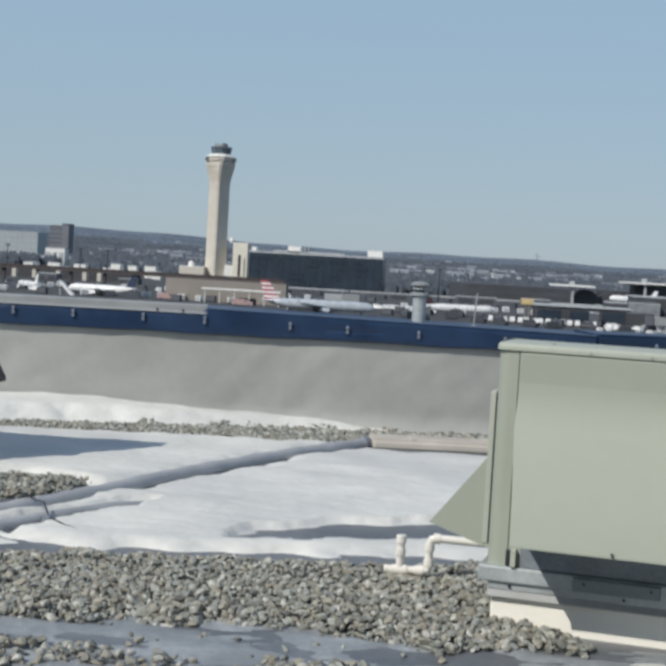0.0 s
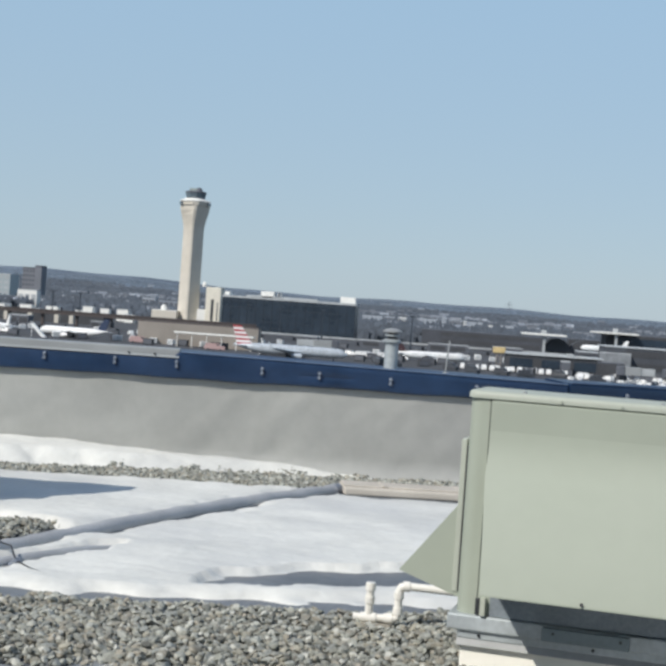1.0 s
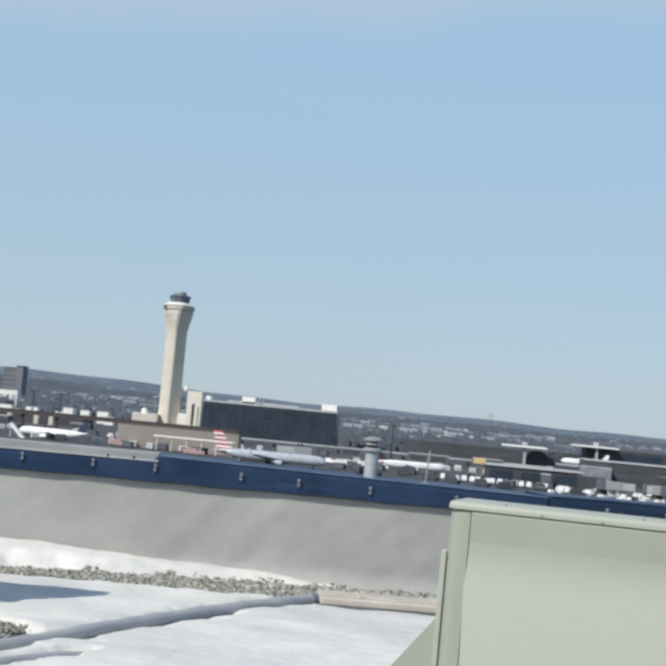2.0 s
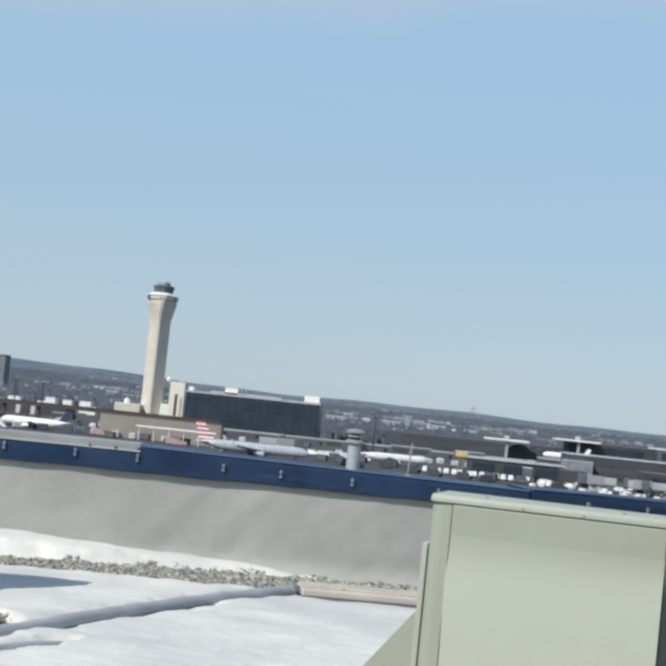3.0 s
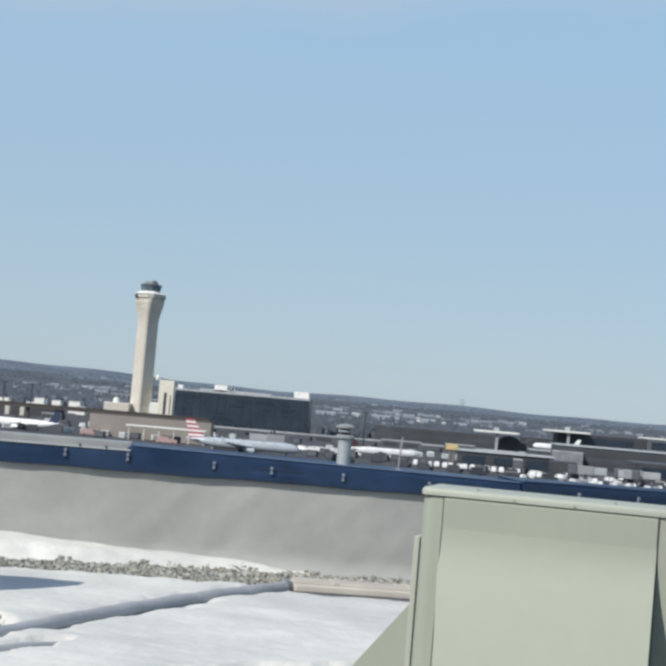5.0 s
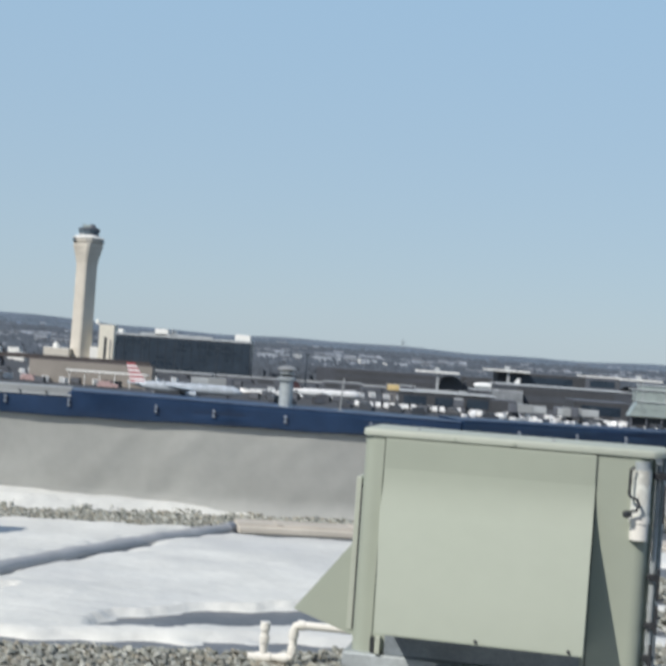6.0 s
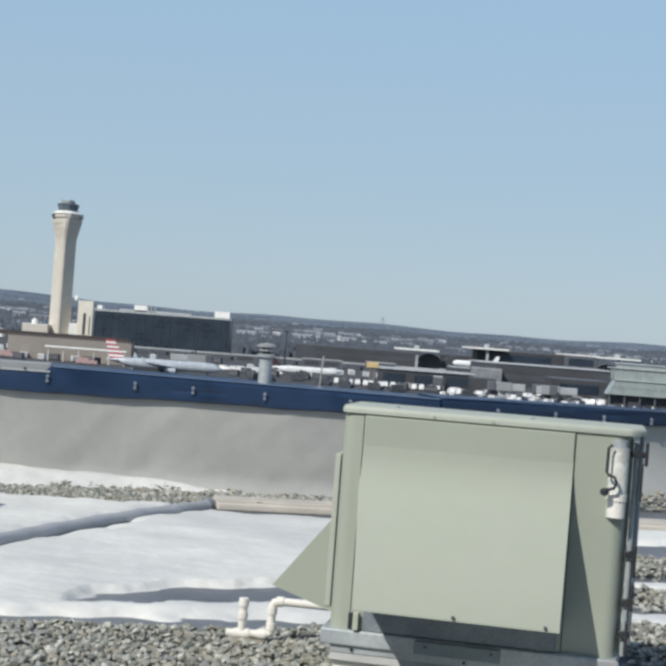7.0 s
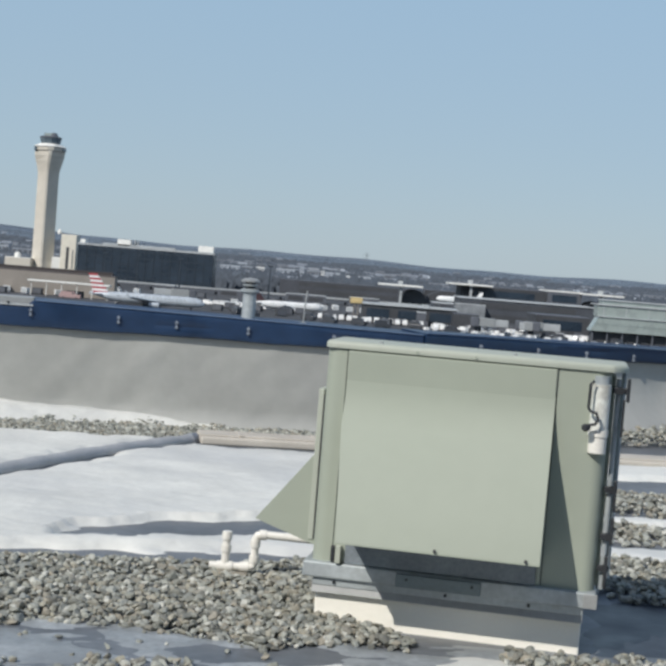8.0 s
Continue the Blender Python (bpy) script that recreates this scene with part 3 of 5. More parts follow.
L1 = "grey and tan river gravel ballast on the roof"
gravel("gravel", [(-3.3, 5.9), (-2.1, 5.9), (-1.55, 6.0), (-1.0, 6.1), (-0.6, 6.05), (-0.2, 5.95), (0.1, 6.05), (0.3, 6.5), (0.3, 7.6), (-0.1, 7.75), (-0.55, 7.5), (-1.5, 7.4), (-2.3, 7.22), (-3.0, 6.9)], 2300, 0.027, 1, L1, 0.04)
gravel("gravel", [(-0.1, 6.1), (0.5, 6.08), (0.62, 6.2), (0.2, 6.5), (-0.1, 6.5)], 1900, 0.028, 2, "gravel heaped along the cream curb", 0.035, 0.05)
gravel("gravel", [(0.85, 5.96), (1.5, 5.95), (2.3, 6.1), (2.3, 6.35), (1.3, 6.22), (0.9, 6.15)], 1400, 0.027, 3, L1, 0.03)
gravel("gravel", [(-2.6, 5.15), (-1.2, 5.3), (-1.15, 5.48), (-2.2, 5.6), (-2.6, 5.75)], 700, 0.028, 4, "gravel poking out of grey slush", 0.03)
gravel("gravel", [(-1.0, 5.3), (-0.4, 5.35), (-0.45, 5.62), (-0.9, 5.66)], 800, 0.028, 5, "gravel poking out of grey slush", 0.03)
gravel("gravel", [(-2.3, 5.55), (0.2, 5.5), (0.2, 5.95), (-2.3, 5.85)], 30, 0.024, 6, "scattered stones on wet slush", 0.0)
gravel("gravel", [(-7.3, 11.75), (-4.5, 11.95), (-3.0, 12.28), (-1.75, 12.5), (-1.25, 12.8), (-0.6, 13.15), (0.3, 13.55), (0.6, 13.95), (-0.2, 13.9), (-1.6, 13.5), (-3.1, 13.05), (-4.5, 12.45), (-7.3, 12.2)], 2100, 0.029, 7, "gravel strip between snow patches", 0.022)
gravel("gravel", [(-4.4, 9.42), (-3.5, 9.55), (-2.9, 9.55), (-2.74, 9.3), (-3.1, 8.65), (-3.4, 8.0), (-4.4, 8.0)], 2000, 0.029, 8, "gravel beside the grey ridge", 0.04)
gravel("gravel", [(1.35, 7.42), (1.9, 7.4), (4.5, 7.9), (4.5, 9.0), (2.3, 8.55), (1.4, 8.6)], 1100, 0.031, 9, L1, 0.05)
gravel("gravel", [(1.4, 9.1), (2.45, 9.15), (5, 9.7), (5, 10.4), (2.6, 9.85), (1.4, 9.8)], 900, 0.033, 10, L1, 0.05)
gravel("gravel", [(1.5, 10.3), (2.7, 10.35), (5.5, 11), (5.5, 12.4), (3.0, 11.45), (1.6, 11.3)], 800, 0.034, 12, L1, 0.05)
gravel("gravel", [(1.8, 14.45), (3.2, 14.95), (5.5, 15.85), (5.5, 17.2), (3.5, 15.95), (1.8, 14.7)], 700, 0.036, 13, "gravel heaped against the parapet", 0.06, 0.1, lambda x, y: max(0, min(0.12, (y - 14.2 - 0.36 * (x - 1.8)) * 0.12)))


# ---------- the rooftop unit ----------
UNIT_TURN = -10
unit_at = pose(1.223, 6.29, 0, 0, 0, UNIT_TURN)  # right front foot of its curb; x to the right along the front, y to the back
unit = thing("rooftop_unit", unit_at, "sage green rooftop air handler with rain hoods on cream curb", "air handler")
BACK = 0.42
part("curb", box(-1.228, 0.0, 0.0, BACK, -0.01, 0.16, 0.008), CREAM, unit, "cream membrane wrapped curb")
part("counter_flashing", box(-1.242, 0.004, -0.026, BACK + 0.026, 0.184, 0.224, 0.004), GALV, unit, "galvanised counter flashing")
part("flashing_lip", prism([(-0.032, 0.152), (-0.02, 0.188), (BACK + 0.02, 0.188), (BACK + 0.032, 0.152)], "x", -1.242, 0.004), PALE, unit, "pale sloping flashing lip")
rail = part("base_rail", box(-1.29, 0.055, -0.045, BACK + 0.045, 0.222, 0.295, 0.008), GALV, unit, "galvanised steel base rail")
part("splice_plate", box(-0.85, -0.46, -0.058, -0.046, 0.224, 0.285, 0.003), paint("dull_steel", (0.2, 0.245, 0.265), 0.5, 0.5, vary=0.12), rail)
part("corner_plate", box(0.0, 0.062, -0.056, -0.046, 0.226, 0.292, 0.003), PALE, rail)
for x in (-1.14, -0.62, -0.24):
    part("screw", tube([(x, -0.022, 0.204), (x, -0.034, 0.204)], 0.008, seg=8), DARK, unit)
for x in (-0.8, -0.5):
    part("screw", tube([(x, -0.05, 0.262), (x, -0.066, 0.262)], 0.006, seg=8), DARK, unit)

# cabinet with rounded uprights, shallow seams between its front panels
body = part("cabinet", prism(rounded_rect(-1.262, 0.045, -0.012, BACK, 0.065, 6), "z", 0.293, 1.3), SAGE, unit)
smooth(body, 35)
part("front_panel", box(-1.157, -0.2, -0.022, 0.02, 0.3, 1.284, 0.005), SAGE, unit)
part("seam", box(-1.163, -1.1595, -0.0135, 0.0, 0.3, 1.29), DARK, unit)
part("seam", box(-0.1975, -0.194, -0.0135, 0.0, 0.3, 1.29), DARK, unit)
lid_bm = prism([(-1.272, 0.03), (-1.264, 0.0), (-1.245, -0.018), (-1.215, -0.024), (0.035, -0.024), (0.058, -0.012), (0.112, 0.07), (0.116, 0.1), (0.116, BACK), (-1.272, BACK)], "z", 1.292, 1.326)
bmesh.ops.bevel(lid_bm, geom=[e for e in lid_bm.edges if all(v.co.z > 1.32 for v in e.verts)], offset=0.02, segments=4, affect="EDGES", profile=0.5)
smooth(part("lid", lid_bm, SAGE_LID, unit, "pale sage lid with rounded edges"), 35)
part("lid_seam", box(-1.2, -0.02, -0.0135, 0.0, 1.2915, 1.2965), DARK, unit)
for x in (-0.84, -0.57):
    part("screw", tube([(x, -0.022, 1.304), (x, -0.03, 1.304)], 0.006, seg=8), SAGE, unit)
for x, y in ((-1.02, 0.05), (-0.4, 0.05)):
    part("lid_screw", turned([(0.012, 1.322), (0.01, 1.334)], seg=8, at=(x, y)), PALE, unit)

# front rain hood: a sheet that slopes out from the panel, with two cheeks, open below
OUT, HX0, HX1, HZ0, HZ1 = -0.42, -1.12, -0.2, 0.474, 1.06
hood = thing("rain_hood", Matrix.Identity(4), "", "")
hood.parent = unit
hood_bm = prism([(-0.021, HZ1 + 0.1), (-0.025, HZ1 + 0.05), (-0.036, HZ1), (-0.056, HZ1 - 0.055), (-0.085, HZ1 - 0.112), (OUT, HZ0), (OUT, HZ0 - 0.012), (OUT + 0.008, HZ0 - 0.012), (OUT + 0.01, HZ0 + 0.002), (-0.02, HZ1 - 0.08)], "x", HX0 - 0.035, HX1)
for v in hood_bm.verts:
    if v.co.x < HX0 and v.co.z < 0.6:
        v.co.x += 0.07
smooth(part("sheet", hood_bm, SAGE, hood), 40)
for x in (HX0 + 0.04, HX1 - 0.008):
    part("cheek", prism([(-0.02, HZ1 - 0.06), (-0.08, HZ1 - 0.12), (OUT + 0.008, HZ0), (-0.02, HZ0 - 0.06)], "x", x, x + 0.008), SAGE, hood)
for x in (-0.65, -0.26):
    part("screw", tube([(x, OUT + 0.004, HZ0 + 0.002), (x, OUT - 0.008, HZ0 + 0.006)], 0.008, seg=8), DARK, hood)
# Slate tone of the frame stands for the shade in the hood's recess.
part("filter_rack", box(-1.1, -0.22, -0.03, -0.022, 0.297, 0.5, 0.003), paint("shaded_mesh", (0.23, 0.265, 0.295), 0.6, 0.2, vary=0.2), unit, "air filter frame, recess shade put into its slate tone")
part("stiffener", box(-1.165, -1.145, -0.04, -0.02, 0.3, 0.375, 0.003), DARK, unit)
part("stiffener", box(-1.14, -1.115, -0.06, -0.02, 0.3, 0.38, 0.003), SAGE_LID, unit)

# hood on the left side, with its flange
side_hood = part("side_hood", prism([(-1.262, 0.82), (-1.555, 0.445), (-1.262, 0.35)], "y", 0.06, BACK - 0.05), SAGE, unit, "sage side rain hood")
part("side_flange", box(-1.296, -1.27, 0.055, BACK - 0.02, 0.375, 1.09, 0.004), SAGE_LID, unit)
part("flange_shadow_gap", box(-1.269, -1.262, 0.05, 0.1, 0.38, 1.06), DARK, unit)

# white sleeve with a hooked wire, and the hardware of the right side
sleeve = part("sleeve", tube([(0.0, -0.012, 1.235), (0.0, -0.012, 1.03)], 0.043, seg=18), PVC_OLD, unit, "weathered white plastic sleeve")
smooth(sleeve)
smooth(part("sleeve_ring", tube([(0.0, -0.012, 1.03), (0.0, -0.012, 1.0)], 0.046, seg=18), PVC, sleeve))
smooth(part("sleeve_end", tube([(0.0, -0.012, 1.0), (0.0, -0.012, 0.925)], 0.041, seg=18), PVC, sleeve))
smooth(part("sleeve_top", tube([(0.0, -0.012, 1.272), (0.0, -0.012, 1.235)], 0.034, seg=18), GALV, sleeve))
part("hook", tube([(-0.035, -0.075, 1.25), (-0.05, -0.08, 1.235), (-0.052, -0.08, 1.13), (-0.04, -0.085, 1.115), (-0.016, -0.09, 1.11), (-0.006, -0.09, 1.085), (-0.016, -0.09, 1.06), (-0.05, -0.085, 1.052)], 0.007, seg=8), DARK, unit, "bent dark wire hook")
part("hook_eye", turned([(0.008, 1.024), (0.02, 1.032), (0.02, 1.05), (0.008, 1.058)], seg=12, at=(-0.055, -0.085)), DARK, unit)
part("door_edge", box(0.046, 0.062, 0.08, BACK - 0.1, 0.31, 1.27, 0.004), SAGE, unit)
part("side_conduit", tube([(0.075, 0.06, 0.3), (0.075, 0.06, 1.26)], 0.012, seg=10), GALV, unit, "galvanised conduit up the side")
part("side_conduit", tube([(0.1, 0.14, 0.34), (0.1, 0.14, 1.285)], 0.011, seg=10), GALV, unit, "galvanised conduit up the side")
for z, reach, up, down in ((1.21, 0.118, 0.06, 0.05), (0.76, 0.098, 0.045, 0.1), (0.545, 0.098, 0.09, 0.035), (0.4, 0.085, 0.06, 0.09)):
    latch = part("latch", box(0.05, reach, 0.025, 0.045, z - 0.014, z + 0.014, 0.005), DARK, unit, "black door latch")
    part("latch_handle", box(reach - 0.006, reach + 0.009, 0.01, 0.05, z - down, z + up, 0.006), DARK, latch)
    part("latch_hub", tube([(0.085, 0.02, z), (0.085, 0.05, z)], 0.018, seg=10), DARK, latch)
part("hinge_bar", box(0.1, 0.11, 0.04, 0.06, 1.0, 1.17, 0.003), DARK, unit)

# condensate drain with its trap
drain = thing("condensate_drain", pose(0, 7.22, 0), "white plastic condensate drain pipe with a trap on gravel", "drain pipe")
P = 0.021
smooth(part("outlet_pipe", tube([(0.02, 0, 0.244), (-0.28, 0, 0.252), (-0.305, 0, 0.246), (-0.315, 0, 0.225), (-0.315, 0, 0.1), (-0.32, 0, 0.085), (-0.335, 0, 0.078), (-0.545, 0, 0.072)], P, seg=14), PVC, drain), 60)
smooth(part("vent_stub", tube([(-0.465, 0, 0.076), (-0.462, 0, 0.25)], P, seg=14), PVC, drain))
for a, b in (((-0.26, 0, 0.2515), (-0.295, 0, 0.25)), ((-0.315, 0, 0.22), (-0.315, 0, 0.185)), ((-0.315, 0, 0.14), (-0.315, 0, 0.105)), ((-0.34, 0, 0.077), (-0.385, 0, 0.076)), ((-0.505, 0, 0.073), (-0.425, 0, 0.075)), ((-0.464, 0, 0.15), (-0.463, 0, 0.185)), ((-0.463, 0, 0.215), (-0.462, 0, 0.252))):
    smooth(part("coupling", tube([a, b], P + 0.006, seg=14), PVC, drain))
smooth(part("stub_cap", tube([(-0.462, 0, 0.25), (-0.462, 0, 0.256)], P + 0.003, seg=14), PVC, drain))
part("support_block", box(-0.5, -0.34, -0.05, 0.05, -0.01, 0.052, 0.012), paint("weathered_wood", (0.26, 0.24, 0.2), 0.85, vary=0.2, scale=12), drain, "weathered wood block")

# a second unit further along the roof; its shadow lies on the snow
other = thing("rooftop_unit", pose(-5.33, 8.94, 0, 0, 0, 0), "dark side of another rooftop unit on the snowy roof", "air handler")
part("curb", prism([(0.05, -0.55), (0.46, -0.55), (1.44, 0.95), (1.44, 1.08), (0.05, 1.02)], "z", -0.01, 0.28), CREAM, other)
part("cabinet", prism([(0, -0.6), (0.5, -0.6), (1.5, 0.9), (1.5, 1.12), (0, 1.06)], "z", 0.28, 1.6), SAGE, other)
part("rain_hood", prism([(1.5, 1.0), (1.69, 0.66), (1.69, 0.63), (1.5, 0.63)], "y", 0.85, 1.06), SHADED_RUST, other, "rust brown hood with its shade in the colour")

cable = thing("loose_cable", pose(0.09, -0.28, -0.012), "thin dark cable lying across ridge and snow", "cable")
part("wire", tube([(-3.12, 8.95, 0.06), (-3.02, 8.75, 0.1), (-2.86, 8.5, 0.11), (-2.76, 8.36, 0.125), (-2.68, 8.22, 0.07), (-2.55, 8.08, 0.06), (-2.33, 7.9, 0.055)], 0.0055, seg=6), DARK, cable)
part("wire_tie", tube([(-2.72, 8.25, 0.03), (-2.66, 8.2, 0.075)], 0.018, seg=8), CLIP, cable)


# ---------- the airport beyond ----------
GROUND = -19.5


def rise(x, y):
    """Height of the land: flat airfield, then town and wooded ridge climbing behind it."""
    t = min(max((y - 1250) / 3000, 0), 1)
    crest = 42 + 6 * math.sin(x * 0.0021 - 0.9) + 4 * math.sin(x * 0.0057 + 2) + 2.0 * math.sin(x * 0.017) - 0.012 * x
    return GROUND + (crest - GROUND) * (0.45 * t + 0.55 * t ** 4)


bm = bmesh.new()
cols = [-4900 + 9800 * i / 140 for i in range(141)]
rws = [-4900, -2000, -600, 0, 300, 600, 900, 1250] + [1250 + 3000 * i / 40 for i in range(1, 41)] + [4600, 4900]
net = [[bm.verts.new((x, y, rise(x, y))) for x in cols] for y in rws]
for r0, r1 in zip(net, net[1:]):
    for i in range(140):
        bm.faces.new((r0[i], r0[i + 1], r1[i + 1], r1[i]))
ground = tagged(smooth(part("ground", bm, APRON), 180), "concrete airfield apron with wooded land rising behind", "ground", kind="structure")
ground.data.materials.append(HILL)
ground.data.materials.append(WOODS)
# Ground near the crest takes the paler, hazier hill colour.
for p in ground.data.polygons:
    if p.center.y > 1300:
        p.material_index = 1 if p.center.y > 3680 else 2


def scatter(name, material, count, seed, spot, shape, label, category):
    rng = random.Random(seed)
    verts, faces = [], []
    for _ in range(count):
        x, y = spot(rng)
        shape(rng, Vector((x, y, rise(x, y))), verts, faces)
    me = bpy.data.meshes.new(name)
    me.from_pydata(verts, [], faces)
    me.materials.append(material)
    return tagged(new(name, me), label, category, kind="stuff")


def clump(rng, at, verts, faces):
    """A bare crown: a few jagged upright shards round a stem."""
    h = rng.uniform(6, 13) if at.y < 2200 else rng.uniform(2.5, 5.0)
    for _ in range(5):
        a, r = rng.uniform(0, 6.28), rng.uniform(0, 4)
        c = at + Vector((r * math.cos(a) * 1.6, r * math.sin(a), 0))
        w = rng.uniform(1.2, 3.2)
        b = len(verts)
        top = h * rng.uniform(0.7, 1.1)
        verts.extend([c + Vector((-w, 0, -1)), c + Vector((w, -w, -1)), c + Vector((w * 0.5, w, -1)), c + Vector((-w * 1.2, rng.uniform(-1, 1), top * 0.6)), c + Vector((w * 1.1, -w * 0.6, top * 0.65)), c + Vector((rng.uniform(-1, 1), 0, top))])
        faces.extend([(b, b + 1, b + 4, b + 3), (b + 1, b + 2, b + 4), (b + 2, b, b + 3), (b + 3, b + 4, b + 5), (b + 4, b + 2, b + 5), (b + 2, b + 3, b + 5)])


def house(rng, at, verts, faces):
    w, d, h = rng.uniform(8, 20), rng.uniform(7, 11), rng.uniform(4, 8)
    r = h + rng.uniform(0, 2.5)
    b = len(verts)
    verts.extend([at + Vector(p) for p in ((-w / 2, -d / 2, -2), (w / 2, -d / 2, -2), (w / 2, d / 2, -2), (-w / 2, d / 2, -2), (-w / 2, -d / 2, h), (w / 2, -d / 2, h), (w / 2, d / 2, h), (-w / 2, d / 2, h), (-w / 2, 0, r), (w / 2, 0, r))])
    faces.extend([tuple(b + i for i in f) for f in ((0, 1, 5, 4), (1, 2, 6, 9, 5), (2, 3, 7, 6), (3, 0, 4, 8, 7), (4, 5, 9, 8), (6, 7, 8, 9))])


def hill_house(rng, at, verts, faces):
    """A wide low building, its roof white with snow."""
    w, d, h = rng.uniform(12, 34), 12, rng.uniform(4, 7)
    b = len(verts)
    verts.extend([at + Vector(p) for p in ((-w / 2, 0, -3), (w / 2, 0, -3), (w / 2, d, -3), (-w / 2, d, -3), (-w / 2, 0, h), (w / 2, 0, h), (w / 2, d, h + 1), (-w / 2, d, h + 1))])
    faces.extend([tuple(b + i for i in f) for f in ((0, 1, 5, 4), (1, 2, 6, 5), (2, 3, 7, 6), (3, 0, 4, 7), (4, 5, 6, 7))])


def town(rng):
    while True:  # streets in loose knots, with woods between
        y = 1350 + 1500 * rng.random() ** 1.4
        x = rng.uniform(-0.5, 0.42) * y
        if math.sin(x * 0.011 + 1.7) + math.sin(y * 0.016 + x * 0.004) + 0.8 * math.sin(x * 0.031 - y * 0.01) > 0.3:
            return x, y


def hill_town(rng):
    y = rng.uniform(2500, 3850)
    return rng.uniform(-0.4, 0.3) * y, y


def wood(rng):
    y = 1280 + 2440 * rng.random() ** 1.05
    return rng.uniform(-0.55, 0.45) * y, y


def ridge_wood(rng):
    y = 3700 + 360 * rng.random()
    return rng.uniform(-0.55, 0.45) * y, y


def near_wood(rng):
    return rng.uniform(-110, 330), rng.uniform(1085, 1240)


scatter("far_woods", WOODS, 18000, 3, wood, clump, "bare winter woods on the lower slopes in blue haze tone", "woods")
scatter("ridge_woods", FAR_WOODS, 4000, 13, ridge_wood, clump, "bare woods along the far ridge in pale haze tone", "woods")
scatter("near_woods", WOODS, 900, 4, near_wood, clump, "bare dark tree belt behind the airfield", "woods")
scatter("town_houses", HOUSE, 900, 5, town, house, "houses of a distant town in blue grey haze tones", "houses")
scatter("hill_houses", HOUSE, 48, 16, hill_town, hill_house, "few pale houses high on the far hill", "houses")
scatter("pale_houses", HOUSE_PALE, 170, 6, town, house, "pale houses of a distant town in haze tones", "houses")


def block(name, x0, x1, y, depth, z0, z1, wall, label, category, roof=None, floors=0, bays=0, glass=None, overhang=0.0, group=""):
    """A building with walls, a roof slab and rows of recessed window strips on its front."""
    t = thing(name, pose((x0 + x1) / 2, y, z0), label, category, group)
    w, h = (x1 - x0) / 2, z1 - z0
    part("wall", box(-w, w, 0, depth, GROUND - z0 if z0 < GROUND + 9 else 0, h), wall, t)
    part("roof", box(-w - overhang, w + overhang, -overhang, depth + overhang, h, h + max(0.5, h * 0.05), 0.1, 1), roof or ROOF_GREY, t)
    for f in range(floors):
        zz = h * (f + 0.3) / max(floors, 1)
        for b in range(bays):
            xx = -w + 2 * w * (b + 0.14) / bays
            part("window", box(xx, xx + 2 * w / bays * 0.72, -0.12, 0.1, zz, zz + h / floors * 0.5), glass or CURTAIN, t)
    return t


# control tower: square shaft turned on its corner, flared head, gallery and glass cab
tower = thing("control_tower", pose(-221.2, 1050, GROUND), "tall pale concrete airport control tower with a flared head", "control tower")


def turned_square(profile, cut=0.06, turn=50):
    """A square body with cut corners; a profile row may carry its own turn."""
    bm = bmesh.new()
    rings = []
    for r, z, *own in profile:
        ring = []
        for k in range(4):
            for s in (-1, 1):
                a = radians((own[0] if own else turn) + 90 * k + s * (45 - 45 * cut * 2))
                ring.append(bm.verts.new((r * math.cos(a), r * math.sin(a), z)))
        rings.append(ring)
    for a, b in zip(rings, rings[1:]):
        for k in range(8):
            bm.faces.new((a[k], a[(k + 1) % 8], b[(k + 1) % 8], b[k]))
    bm.faces.new(rings[0][::-1]), bm.faces.new(rings[-1])
    return bm


HEAD = 58
part("shaft", turned_square([(9.3, 0), (8.9, 5), (8.1, 10), (7.9, 15), (7.8, 45), (7.75, 72), (7.9, 76, 51), (8.7, 80, 53), (9.9, 84.5, 55), (10.9, 88.5, HEAD), (11.1, 92, HEAD)]), CONCRETE, tower)
part("gallery", turned_square([(11.2, 92), (11.5, 92.6), (11.5, 94.9)], 0.12, HEAD), CONCRETE, tower)
for a0 in (-2, 203):
    arc = [radians(a0 + d) for d in (-13, -6, 6, 13)]
    part("gallery_window", prism([(11.9 * math.cos(a), 11.9 * math.sin(a)) for a in arc] + [(9 * math.cos(a), 9 * math.sin(a)) for a in reversed(arc)], "z", 92.2, 94.3), CAB_GLASS, tower, "dark corner window of the gallery")
part("skirt_roof", turned_square([(11.9, 94.9), (11.9, 95.4), (7.4, 97.4)], 0.16, HEAD), WHITE, tower, "snow white sloping skirt roof")
part("neck", turned([(6.6, 96.6), (6.6, 97.8)], seg=10), CAB_GLASS, tower)
cab = part("cab", turned([(6.8, 97.6), (7.9, 101.6)], seg=10), CAB_GLASS, tower, "dark glass cab with outward leaning panes")
for k in range(10):
    a = 2 * math.pi * k / 10
    part("cab_post", tube([(6.85 * math.cos(a), 6.85 * math.sin(a), 97.6), (7.95 * math.cos(a), 7.95 * math.sin(a), 101.6)], 0.16, seg=6), MULLION, cab)
part("cab_roof", turned([(8.2, 101.6), (8.2, 102.4), (6.4, 103.0)], seg=10), MID_GREY, tower)
# Pale green of this housing stands for sky reflected on the cab top.
part("roof_plant", box(-4.4, 1.5, -2.5, 2.5, 102.9, 105.2, 0.3, 1), GREEN_GLASS, tower, "plant housing on the cab roof, sky reflection painted pale green")
smooth(part("radome", turned([(3.0, 102.9), (2.9, 104.4), (1.8, 105.6), (0.2, 106.0)], seg=12, at=(2.0, 0)), MID_GREY, tower))
part("antenna", tube([(-5, 0, 102.4), (-5, 0, 106)], 0.12, seg=6), MULLION, tower)

